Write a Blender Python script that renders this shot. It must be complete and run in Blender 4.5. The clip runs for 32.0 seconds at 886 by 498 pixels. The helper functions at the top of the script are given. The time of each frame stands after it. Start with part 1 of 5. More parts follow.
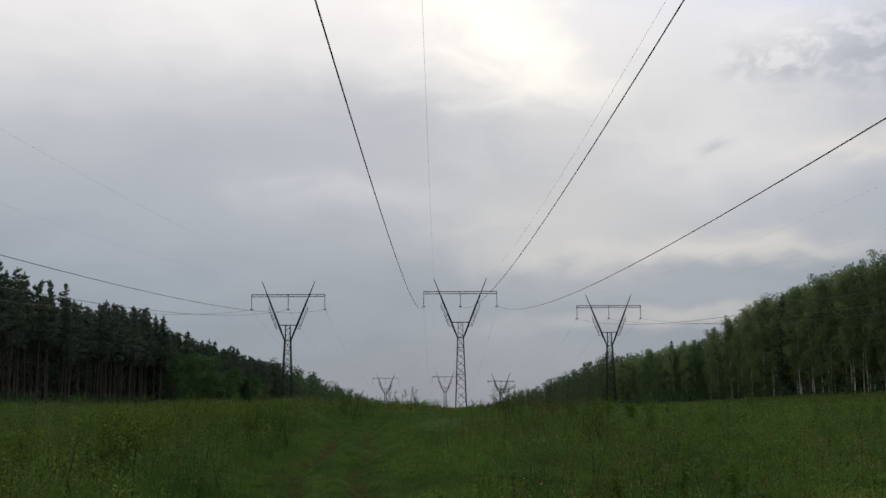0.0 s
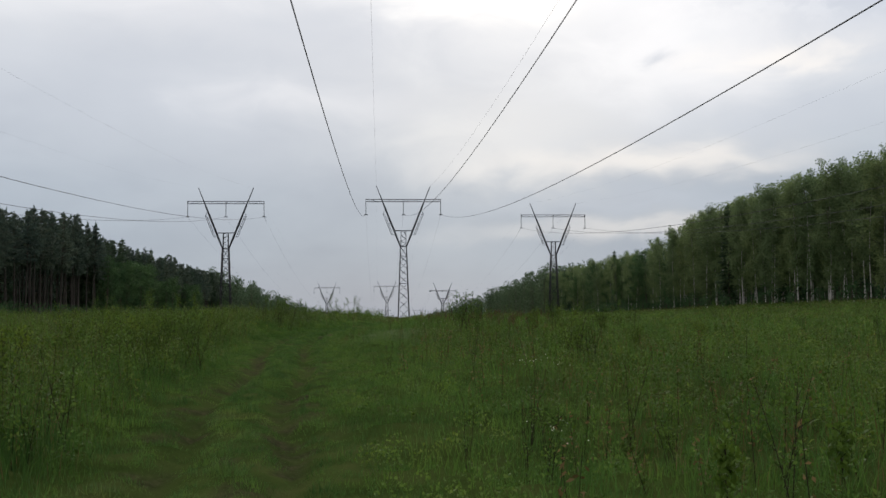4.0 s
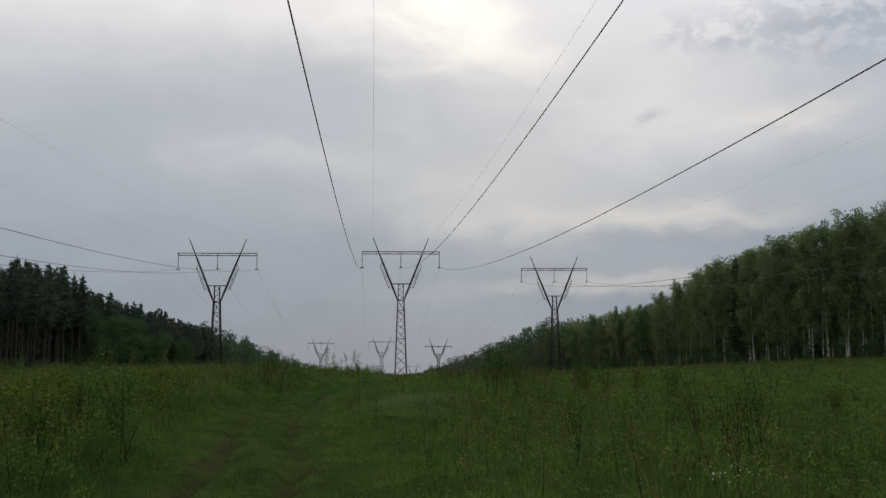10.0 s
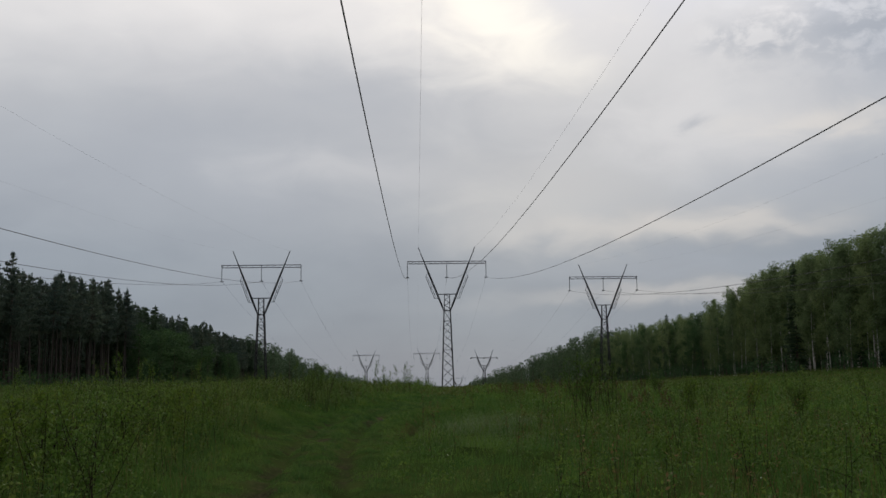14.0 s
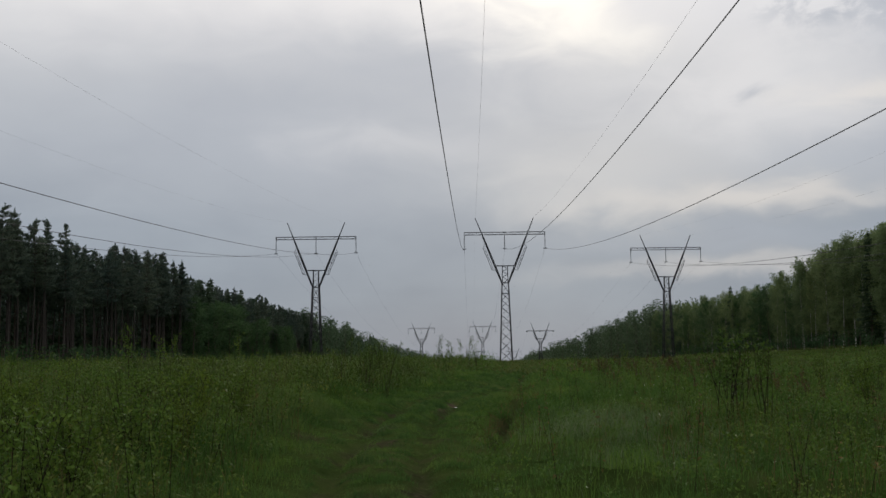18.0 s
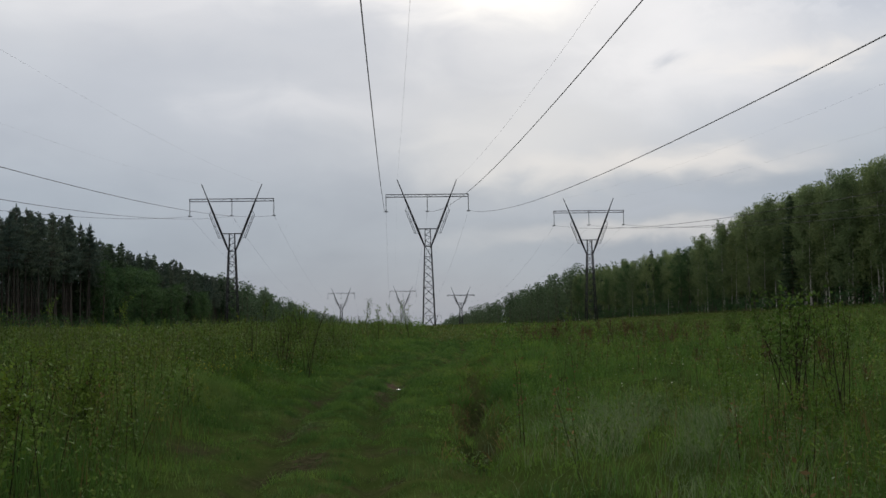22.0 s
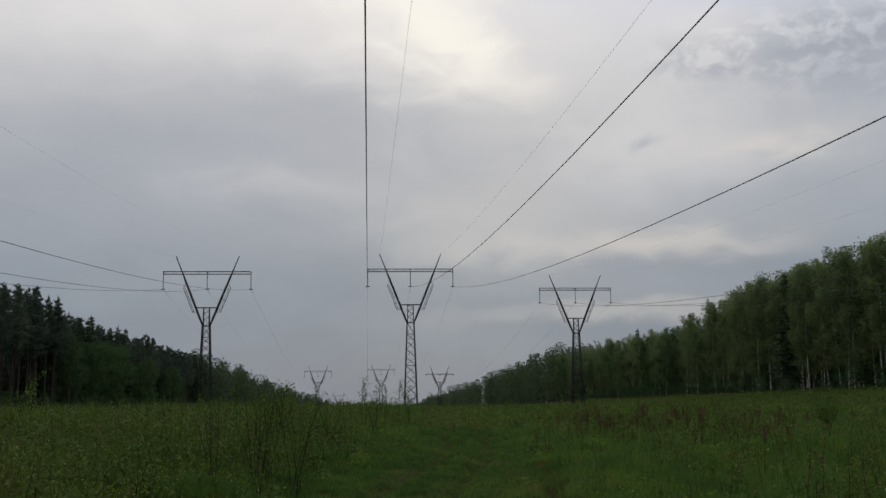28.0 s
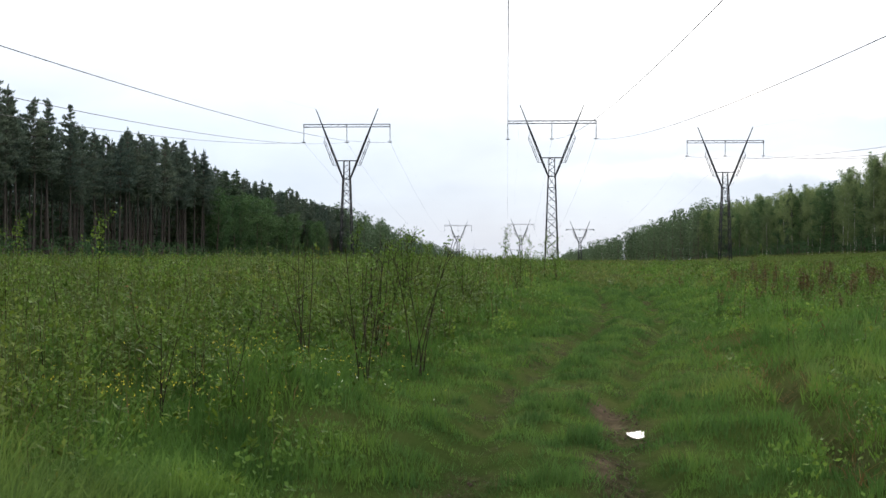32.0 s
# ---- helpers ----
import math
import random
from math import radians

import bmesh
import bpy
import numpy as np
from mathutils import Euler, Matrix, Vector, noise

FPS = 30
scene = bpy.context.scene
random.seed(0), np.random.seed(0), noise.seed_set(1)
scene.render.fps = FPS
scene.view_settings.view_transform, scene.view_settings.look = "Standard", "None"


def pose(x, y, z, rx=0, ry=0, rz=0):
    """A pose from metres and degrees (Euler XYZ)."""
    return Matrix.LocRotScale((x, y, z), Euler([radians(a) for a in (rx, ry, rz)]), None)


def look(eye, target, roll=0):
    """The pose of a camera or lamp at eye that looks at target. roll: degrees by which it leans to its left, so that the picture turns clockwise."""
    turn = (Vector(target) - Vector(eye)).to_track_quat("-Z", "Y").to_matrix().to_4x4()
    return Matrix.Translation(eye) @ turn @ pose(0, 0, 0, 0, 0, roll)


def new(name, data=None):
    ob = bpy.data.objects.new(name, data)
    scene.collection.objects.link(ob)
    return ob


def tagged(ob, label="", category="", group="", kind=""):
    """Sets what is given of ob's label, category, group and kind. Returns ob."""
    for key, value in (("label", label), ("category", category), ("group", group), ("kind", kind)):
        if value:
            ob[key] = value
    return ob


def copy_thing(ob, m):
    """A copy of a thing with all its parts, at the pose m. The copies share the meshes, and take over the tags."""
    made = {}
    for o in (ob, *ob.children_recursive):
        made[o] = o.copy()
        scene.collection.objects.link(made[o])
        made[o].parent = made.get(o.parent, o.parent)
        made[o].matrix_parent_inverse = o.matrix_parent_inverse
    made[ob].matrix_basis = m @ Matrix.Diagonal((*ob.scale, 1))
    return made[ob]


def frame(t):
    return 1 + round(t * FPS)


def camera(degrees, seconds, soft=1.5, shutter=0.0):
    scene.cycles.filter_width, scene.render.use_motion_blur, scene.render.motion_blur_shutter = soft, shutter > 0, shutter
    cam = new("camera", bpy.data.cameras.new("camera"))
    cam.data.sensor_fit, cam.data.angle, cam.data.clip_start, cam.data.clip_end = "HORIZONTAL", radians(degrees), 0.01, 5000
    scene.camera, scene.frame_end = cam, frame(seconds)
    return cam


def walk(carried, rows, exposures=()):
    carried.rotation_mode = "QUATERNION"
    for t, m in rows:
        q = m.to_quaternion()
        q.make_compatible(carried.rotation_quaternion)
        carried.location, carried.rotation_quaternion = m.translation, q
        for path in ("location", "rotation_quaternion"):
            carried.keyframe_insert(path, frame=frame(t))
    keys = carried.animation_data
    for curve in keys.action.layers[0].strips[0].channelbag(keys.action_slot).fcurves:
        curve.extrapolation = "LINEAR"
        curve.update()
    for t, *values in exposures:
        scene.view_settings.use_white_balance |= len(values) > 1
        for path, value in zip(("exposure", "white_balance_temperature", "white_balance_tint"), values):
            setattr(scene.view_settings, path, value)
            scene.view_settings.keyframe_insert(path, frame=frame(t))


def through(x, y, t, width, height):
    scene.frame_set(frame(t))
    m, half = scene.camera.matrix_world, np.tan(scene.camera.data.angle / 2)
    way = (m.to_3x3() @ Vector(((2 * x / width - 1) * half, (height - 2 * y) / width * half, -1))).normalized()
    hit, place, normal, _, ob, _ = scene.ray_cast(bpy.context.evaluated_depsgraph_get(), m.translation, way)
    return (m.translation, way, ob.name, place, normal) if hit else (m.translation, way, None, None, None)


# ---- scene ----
cam = camera(46.0, 32.0, soft=1.5)
# seconds, x, y, z, yaw, pitch, roll
PATH = [
    (0, 0.000, -0.000, 1.660, -0.317, 8.158, 0.344),
    (0.5, -0.044, 0.727, 1.657, -0.125, 9.256, -0.123),
    (1, -0.090, 1.448, 1.653, 0.394, 7.116, -0.018),
    (1.5, -0.100, 2.151, 1.646, -2.591, 5.731, -0.096),
    (2, -0.161, 2.835, 1.633, -1.230, 3.837, -0.214),
    (2.5, -0.161, 3.486, 1.621, -3.708, 2.957, 0.075),
    (3, -0.161, 4.121, 1.613, -2.801, 2.977, 0.598),
    (3.5, -0.169, 4.751, 1.614, -4.137, 3.186, 0.695),
    (4, -0.209, 5.389, 1.630, -3.527, 3.220, 0.319),
    (4.5, -0.290, 6.027, 1.646, -1.640, 3.939, 0.228),
    (6.5, -0.531, 8.575, 1.710, -3.787, 4.798, -0.644),
    (7, -0.602, 9.251, 1.717, -3.289, 4.690, -0.762),
    (7.5, -0.607, 9.936, 1.703, -4.800, 5.271, -0.742),
    (8, -0.660, 10.616, 1.673, -3.212, 5.269, -0.482),
    (8.5, -0.667, 11.267, 1.648, -3.526, 5.412, -0.248),
    (9, -0.671, 11.931, 1.649, -2.045, 6.106, 0.329),
    (9.5, -0.715, 12.597, 1.668, -2.010, 6.020, 0.093),
    (10, -0.696, 13.249, 1.679, -3.835, 6.271, 0.210),
    (10.5, -0.762, 13.850, 1.685, -1.985, 6.614, 0.190),
    (11, -0.830, 14.433, 1.696, -2.646, 7.137, -0.047),
    (11.5, -0.969, 15.002, 1.708, 2.316, 5.717, -0.156),
    (12, -1.087, 15.591, 1.729, 0.451, 6.994, 0.663),
    (12.5, -1.104, 16.206, 1.753, -0.334, 7.222, 0.828),
    (13, -1.110, 16.827, 1.764, -0.885, 6.983, 1.022),
    (13.5, -1.122, 17.449, 1.763, -4.206, 6.623, 0.547),
    (14, -1.149, 18.079, 1.762, -1.401, 6.908, 0.665),
    (14.5, -1.127, 18.734, 1.776, -2.895, 6.970, 0.559),
    (15, -1.106, 19.427, 1.803, -0.278, 7.810, 0.945),
    (15.5, -1.137, 20.145, 1.825, 2.956, 9.452, 1.556),
    (17.5, -1.653, 23.119, 1.885, 1.246, 6.002, 1.192),
    (18, -1.780, 23.847, 1.899, 1.585, 5.470, 0.577),
    (18.5, -1.837, 24.554, 1.908, 1.611, 5.977, 0.661),
    (19, -1.929, 25.237, 1.900, 2.875, 5.930, 0.864),
    (19.5, -1.932, 25.916, 1.893, 0.013, 5.892, 1.239),
    (20, -1.999, 26.622, 1.909, 1.145, 6.247, 1.331),
    (20.5, -2.100, 27.323, 1.930, 0.761, 6.233, 1.243),
    (21, -2.135, 28.036, 1.945, -0.775, 5.593, 1.259),
    (21.5, -2.240, 28.742, 1.943, 1.131, 3.817, 0.853),
    (22, -2.301, 29.431, 1.935, -2.812, 3.483, 0.959),
    (22.5, -2.429, 30.087, 1.933, -1.468, 3.891, 0.825),
    (23, -2.583, 30.751, 1.945, -2.844, 5.852, 0.481),
    (23.5, -2.682, 31.377, 1.957, -3.282, 7.521, 0.338),
    (24, -2.819, 31.976, 1.953, 0.868, 7.372, -0.617),
    (24.5, -2.907, 32.553, 1.927, 0.638, 7.041, -0.684),
    (25, -2.963, 33.134, 1.899, 0.686, 6.939, -0.016),
    (25.5, -2.969, 33.744, 1.895, -2.093, 6.923, 0.737),
    (26, -3.006, 34.385, 1.916, -3.698, 9.213, 1.561),
    (26.5, -3.049, 35.043, 1.948, -4.115, 7.375, 0.917),
    (28.5, -3.141, 37.689, 2.086, -3.826, 7.859, 0.199),
    (29, -3.181, 38.308, 2.106, -1.769, 6.535, -0.539),
    (29.5, -3.221, 38.879, 2.111, -1.396, 5.430, -1.668),
    (30, -3.285, 39.408, 2.097, 1.769, 3.796, -2.599),
    (30.5, -3.303, 39.940, 2.086, 3.198, 1.148, -1.887),
    (31, -3.264, 40.475, 2.068, 4.805, 0.357, 0.305),
    (31.5, -3.243, 40.985, 2.018, 5.081, -0.645, 0.570),
    (32, -3.203, 41.503, 1.966, 3.537, -0.132, -0.134),
]
walk(cam, [(r[0], pose(r[1], r[2], r[3], 90 + r[5], r[6], r[4])) for r in PATH],
     exposures=[(0.0, -0.08), (1.0, -0.3), (2.0, -0.03), (3.0, 0.36), (4.0, 0.36), (7.0, 0.0), (9.0, -0.02), (11.0, -0.18), (14.0, -0.18), (15.0, -0.25), (18.0, -0.08), (20.0, -0.1), (21.0, -0.1),
                (21.6, 0.17), (23.0, 0.12), (24.0, -0.3), (26.0, -0.32), (29.0, -0.33), (30.0, 0.1), (31.0, 0.8), (32.0, 1.3)])

# ---------------------------------------------------------------- sky and light
SUN_AZ, SUN_EL = 3.0, 21.0     # degrees right of the line, degrees above the horizon


def build_world():
    w = bpy.data.worlds.new("overcast_sky")
    scene.world = w
    w.use_nodes = True
    nt = w.node_tree
    nt.nodes.clear()
    N, L = nt.nodes.new, nt.links.new
    out = N("ShaderNodeOutputWorld")
    bg = N("ShaderNodeBackground")
    L(bg.outputs[0], out.inputs[0])
    sky = N("ShaderNodeTexSky")
    sky.sky_type = 'NISHITA'
    sky.sun_disc = False
    sky.sun_elevation = radians(SUN_EL)
    sky.sun_rotation = radians(SUN_AZ)
    tc = N("ShaderNodeTexCoord")
    sep = N("ShaderNodeSeparateXYZ")
    L(tc.outputs["Generated"], sep.inputs[0])

    def val(op, a, b=None, c=None):
        n = N("ShaderNodeMath")
        n.operation = op
        for i, v in enumerate((a, b, c)):
            if v is None:
                continue
            if isinstance(v, (int, float)):
                n.inputs[i].default_value = v
            else:
                L(v, n.inputs[i])
        return n.outputs[0]

    def ramp(v, stops, mode='EASE'):
        n = N("ShaderNodeValToRGB")
        n.color_ramp.interpolation = mode
        el = n.color_ramp.elements
        while len(el) < len(stops):
            el.new(0.5)
        for e, (p, c) in zip(el, stops):
            e.position = p
            e.color = (*c, 1) if len(c) == 3 else c
        L(v, n.inputs[0])
        return n.outputs[0]

    def mix(f, a, b, mode='MIX'):
        n = N("ShaderNodeMix")
        n.data_type = 'RGBA'
        n.blend_type = mode
        for sock, v in ((n.inputs[0], f), (n.inputs[6], a), (n.inputs[7], b)):
            if isinstance(v, (int, float)):
                sock.default_value = v
            elif isinstance(v, tuple):
                sock.default_value = (*v, 1)
            else:
                L(v, sock)
        return n.outputs[2]

    # the deck is laid out by compass bearing and height above the horizon, in degrees
    az = val('MULTIPLY', val('ARCTAN2', sep.outputs[0], sep.outputs[1]), 57.2958)
    el = val('MULTIPLY', val('ARCSINE', sep.outputs[2]), 57.2958)
    comb = N("ShaderNodeCombineXYZ")
    L(val('MULTIPLY', az, 0.055), comb.inputs[0])
    L(val('MULTIPLY', el, 0.14), comb.inputs[1])

    def cloud(scale, detail, rough, off, sx=1.0, sy=1.0, dist=0.0):
        mp = N("ShaderNodeMapping")
        mp.inputs["Location"].default_value = off
        mp.inputs["Scale"].default_value = (sx, sy, 1)
        L(comb.outputs[0], mp.inputs[0])
        n = N("ShaderNodeTexNoise")
        n.inputs["Scale"].default_value = scale
        n.inputs["Detail"].default_value = detail
        n.inputs["Roughness"].default_value = rough
        n.inputs["Distortion"].default_value = dist
        L(mp.outputs[0], n.inputs[0])
        return n

    big = cloud(1.6, 4, 0.5, (0.6, 1.7, 0), 1.0, 0.8, 0.2).outputs[0]
    fine = cloud(4.0, 6, 0.52, (4.2, 2.1, 0), 1.0, 0.8, 0.4)
    tear = N("ShaderNodeSeparateColor")
    L(fine.outputs[1], tear.inputs[0])
    # torn, soft edges: bearings and heights are shifted by the fine noise
    u = val('ADD', az, val('MULTIPLY', val('SUBTRACT', tear.outputs[0], 0.5), 9.0))
    v = val('ADD', el, val('MULTIPLY', val('SUBTRACT', tear.outputs[1], 0.5), 3.2))
    base = ramp(val('DIVIDE', el, 60.0), [(0.0, (0.212, 0.257, 0.318)), (0.11, (0.285, 0.325, 0.380)), (0.24, (0.50, 0.515, 0.545)),
                                          (0.38, (0.88, 0.855, 0.85)), (1.0, (0.86, 0.86, 0.88))], 'LINEAR')
    wave = ramp(val('ADD', val('MULTIPLY', big, 0.6), val('MULTIPLY', fine.outputs[0], 0.4)), [(0.34, (0.91, 0.915, 0.93)), (0.66, (1.09, 1.085, 1.07))], 'LINEAR')
    deck = mix(1.0, base, wave, 'MULTIPLY')

    ragged = ramp(cloud(7.5, 7, 0.6, (1.3, 5.2, 0), 1.5, 0.9, 0.3).outputs[0], [(0.36, (0, 0, 0)), (0.58, (1, 1, 1))])

    def cloud_bank(colour, amount, u0, v0, ru, rv, slope=0.0, torn=False):
        """A soft-edged bank of cloud, or a thin place in it; torn: broken into lumps."""
        du = val('DIVIDE', val('SUBTRACT', u, u0), ru)
        dv = val('SUBTRACT', v, v0)
        if slope:
            dv = val('SUBTRACT', dv, val('MULTIPLY', val('SUBTRACT', u, u0), slope))
        dv = val('DIVIDE', dv, rv)
        r2 = val('ADD', val('MULTIPLY', du, du), val('MULTIPLY', dv, dv))
        m = val('MULTIPLY', val('EXPONENT', val('MULTIPLY', r2, -1.0)), amount)
        if torn:
            m = val('MULTIPLY', m, ragged)
        return mix(m, deck, colour)

    GREY, WHITE, WARM = (0.385, 0.415, 0.47), (0.88, 0.85, 0.84), (0.86, 0.79, 0.71)
    for bank in ((WHITE, 0.55, -15, 23, 15, 5.5), (WHITE, 0.45, 4, 22, 13, 7), (GREY, 0.7, -11, 11.5, 13, 4.2), (GREY, 0.65, -2.5, 15.6, 6.0, 1.9),
                 (GREY, 0.35, 9, 15.0, 3.5, 1.6), (WHITE, 0.42, 16, 13.0, 7, 3.6), (WHITE, 0.2, -4.5, 11.2, 6, 1.1, -0.05),
                 ((1.05, 1.0, 0.92), 0.95, 1.0, 24.5, 5.0, 4.5, -0.5), ((1.05, 1.0, 0.91), 0.95, 4.4, 19.4, 4.2, 2.6, -0.45),
                 ((0.52, 0.60, 0.82), 0.8, 25, 24.0, 12, 4.0), ((0.52, 0.57, 0.70), 0.35, 10, 24, 4, 3),
                 ((0.45, 0.49, 0.57), 0.6, 29, 16.5, 6, 3.2), (WHITE, 0.4, 20.5, 18.6, 2.5, 1.4), (GREY, 0.9, 26.5, 17.4, 5.5, 2.4, 0.0, True), (GREY, 0.6, 19.5, 17.0, 2.6, 1.1, 0.0, True), (GREY, 0.6, 16.6, 12.9, 1.0, 0.35),
                 (GREY, 0.6, 23, 10.2, 6, 1.2, 0.05), (WARM, 0.45, 16.0, 7.6, 6, 0.9, 0.04), (WARM, 0.4, 22, 12.9, 3.5, 0.6, 0.05), (GREY, 0.4, 15, 5.6, 8, 0.6), (WARM, 0.28, 14.5, 4.3, 8, 0.6, 0.03), (WARM, 0.3, 9.0, 7.9, 5, 1.0, 0.03), ((0.62, 0.61, 0.60), 0.55, 6.5, 9.6, 6, 2.4)):
        deck = cloud_bank(*bank)
    # a little of the clear sky's blue shows through everywhere
    clear = mix(1.0, sky.outputs[0], (0.08, 0.08, 0.08), 'MULTIPLY')
    deck = mix(0.025, deck, clear)
    L(deck, bg.inputs[0])
    bg.inputs[1].default_value = 1.13


build_world()
sun_data = bpy.data.lights.new("sun", 'SUN')
sun_data.energy, sun_data.angle, sun_data.color = 0.6, radians(25), (1.0, 0.95, 0.88)
sun = new("sun", sun_data)
sun.matrix_world = look((0, 0, 0), (-math.sin(radians(SUN_AZ)) * math.cos(radians(SUN_EL)),
                                    -math.cos(radians(SUN_AZ)) * math.cos(radians(SUN_EL)), -math.sin(radians(SUN_EL))))
scene.view_settings.exposure = 0.0

# ---------------------------------------------------------------- materials


def material(name, rough=0.7, metal=0.0):
    m = bpy.data.materials.new(name)
    m.use_nodes = True
    nt = m.node_tree
    b = nt.nodes["Principled BSDF"]
    b.inputs["Roughness"].default_value = rough
    b.inputs["Metallic"].default_value = metal
    return m, nt, b


def noise_col(nt, stops, scale, detail=5, rough=0.6, coord="Object", stretch=(1, 1, 1)):
    """A colour from a noise of that scale, through the colour stops."""
    tc = nt.nodes.new("ShaderNodeTexCoord")
    mp = nt.nodes.new("ShaderNodeMapping")
    mp.inputs["Scale"].default_value = stretch
    n = nt.nodes.new("ShaderNodeTexNoise")
    n.inputs["Scale"].default_value, n.inputs["Detail"].default_value = scale, detail
    n.inputs["Roughness"].default_value = rough
    r = nt.nodes.new("ShaderNodeValToRGB")
    while len(r.color_ramp.elements) < len(stops):
        r.color_ramp.elements.new(0.5)
    for e, (p, c) in zip(r.color_ramp.elements, stops):
        e.position, e.color = p, (*c, 1)
    nt.links.new(tc.outputs[coord], mp.inputs[0])
    nt.links.new(mp.outputs[0], n.inputs[0])
    nt.links.new(n.outputs[0], r.inputs[0])
    return r.outputs[0], n.outputs[0]


def blend(nt, f, a, b, mode='MIX'):
    n = nt.nodes.new("ShaderNodeMix")
    n.data_type, n.blend_type = 'RGBA', mode
    for sock, v in ((n.inputs[0], f), (n.inputs[6], a), (n.inputs[7], b)):
        if isinstance(v, (int, float)):
            sock.default_value = v
        elif isinstance(v, tuple):
            sock.default_value = (*v, 1)
        else:
            nt.links.new(v, sock)
    return n.outputs[2]


def bump(nt, b, height, strength=0.4, dist=0.02):
    n = nt.nodes.new("ShaderNodeBump")
    n.inputs["Strength"].default_value, n.inputs["Distance"].default_value = strength, dist
    nt.links.new(height, n.inputs["Height"])
    nt.links.new(n.outputs[0], b.inputs["Normal"])


def leaf_material(name, dark, light, third, scale=0.35, through=0.3, rough=0.55, per="island", mottle=0.0):
    """Foliage: colour drifts over metres and from leaf to leaf; some light passes through."""
    m, nt, b = material(name, rough)
    col, _ = noise_col(nt, [(0.32, dark), (0.55, light), (0.72, third)], scale, 4)
    if per == "island":
        g = nt.nodes.new("ShaderNodeNewGeometry")
        rnd = g.outputs["Random Per Island"]
    else:
        g = nt.nodes.new("ShaderNodeObjectInfo")
        rnd = g.outputs["Random"]
    r = nt.nodes.new("ShaderNodeValToRGB")
    r.color_ramp.elements[0].color, r.color_ramp.elements[1].color = (0.76, 0.79, 0.76, 1), (1.17, 1.14, 1.05, 1)
    nt.links.new(rnd, r.inputs[0])
    col = blend(nt, 1.0, col, r.outputs[0], 'MULTIPLY')
    oi = nt.nodes.new("ShaderNodeObjectInfo")
    r2 = nt.nodes.new("ShaderNodeValToRGB")
    r2.color_ramp.elements[0].color, r2.color_ramp.elements[1].color = (0.78, 0.84, 0.85, 1), (1.2, 1.14, 1.0, 1)
    nt.links.new(oi.outputs["Random"], r2.inputs[0])
    col = blend(nt, 1.0, col, r2.outputs[0], 'MULTIPLY')
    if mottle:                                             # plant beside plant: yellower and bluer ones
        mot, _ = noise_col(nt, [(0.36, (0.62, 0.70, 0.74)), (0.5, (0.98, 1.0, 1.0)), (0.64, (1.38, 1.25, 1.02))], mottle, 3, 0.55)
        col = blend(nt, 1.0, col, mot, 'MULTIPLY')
    nt.links.new(col, b.inputs["Base Color"])
    b.inputs["Specular IOR Level"].default_value = 0.04
    tr = nt.nodes.new("ShaderNodeBsdfTranslucent")
    nt.links.new(col, tr.inputs[0])
    mx = nt.nodes.new("ShaderNodeMixShader")
    mx.inputs[0].default_value = through
    nt.links.new(b.outputs[0], mx.inputs[1])
    nt.links.new(tr.outputs[0], mx.inputs[2])
    nt.links.new(mx.outputs[0], nt.nodes["Material Output"].inputs[0])
    return m


def plain(name, stops, scale, rough=0.7, metal=0.0, bumps=0.3, dist=0.01, stretch=(1, 1, 1)):
    m, nt, b = material(name, rough, metal)
    col, h = noise_col(nt, stops, scale, 6, 0.6, "Object", stretch)
    nt.links.new(col, b.inputs["Base Color"])
    bump(nt, b, h, bumps, dist)
    return m


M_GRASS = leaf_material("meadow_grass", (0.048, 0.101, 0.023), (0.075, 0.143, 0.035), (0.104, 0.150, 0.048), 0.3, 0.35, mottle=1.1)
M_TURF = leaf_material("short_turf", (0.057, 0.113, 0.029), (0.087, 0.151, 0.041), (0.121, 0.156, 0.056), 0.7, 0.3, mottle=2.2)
M_DRY = leaf_material("dry_stalks", (0.075, 0.05, 0.025), (0.12, 0.085, 0.04), (0.2, 0.15, 0.08), 0.4, 0.15)
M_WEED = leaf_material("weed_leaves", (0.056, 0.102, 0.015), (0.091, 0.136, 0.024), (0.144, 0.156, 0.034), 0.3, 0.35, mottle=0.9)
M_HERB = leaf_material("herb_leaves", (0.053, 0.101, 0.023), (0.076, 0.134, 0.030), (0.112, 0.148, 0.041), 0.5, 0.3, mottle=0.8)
M_RANK = leaf_material("rank_meadow_growth", (0.050, 0.076, 0.025), (0.070, 0.096, 0.031), (0.092, 0.090, 0.038), 0.09, 0.3)
M_PALE = leaf_material("pale_bent_grass", (0.09, 0.135, 0.07), (0.12, 0.165, 0.09), (0.16, 0.19, 0.115), 0.8, 0.25)
M_SAPLING = leaf_material("sapling_leaves", (0.052, 0.100, 0.018), (0.080, 0.134, 0.028), (0.117, 0.154, 0.038), 1.5, 0.24)
M_DOCK = leaf_material("rusty_seed_heads", (0.060, 0.048, 0.024), (0.085, 0.062, 0.030), (0.075, 0.085, 0.032), 1.5, 0.15)
M_PINE = leaf_material("pine_needles", (0.052, 0.073, 0.067), (0.074, 0.102, 0.087), (0.101, 0.132, 0.105), 0.5, 0.25)
M_SPRUCE = leaf_material("spruce_needles", (0.033, 0.055, 0.035), (0.048, 0.076, 0.048), (0.061, 0.093, 0.055), 0.5, 0.2)
M_BIRCH = leaf_material("birch_leaves", (0.105, 0.145, 0.071), (0.143, 0.194, 0.096), (0.177, 0.223, 0.110), 0.4, 0.5)
M_BROAD = leaf_material("broad_leaves", (0.038, 0.077, 0.035), (0.054, 0.102, 0.046), (0.068, 0.117, 0.055), 0.4, 0.45)
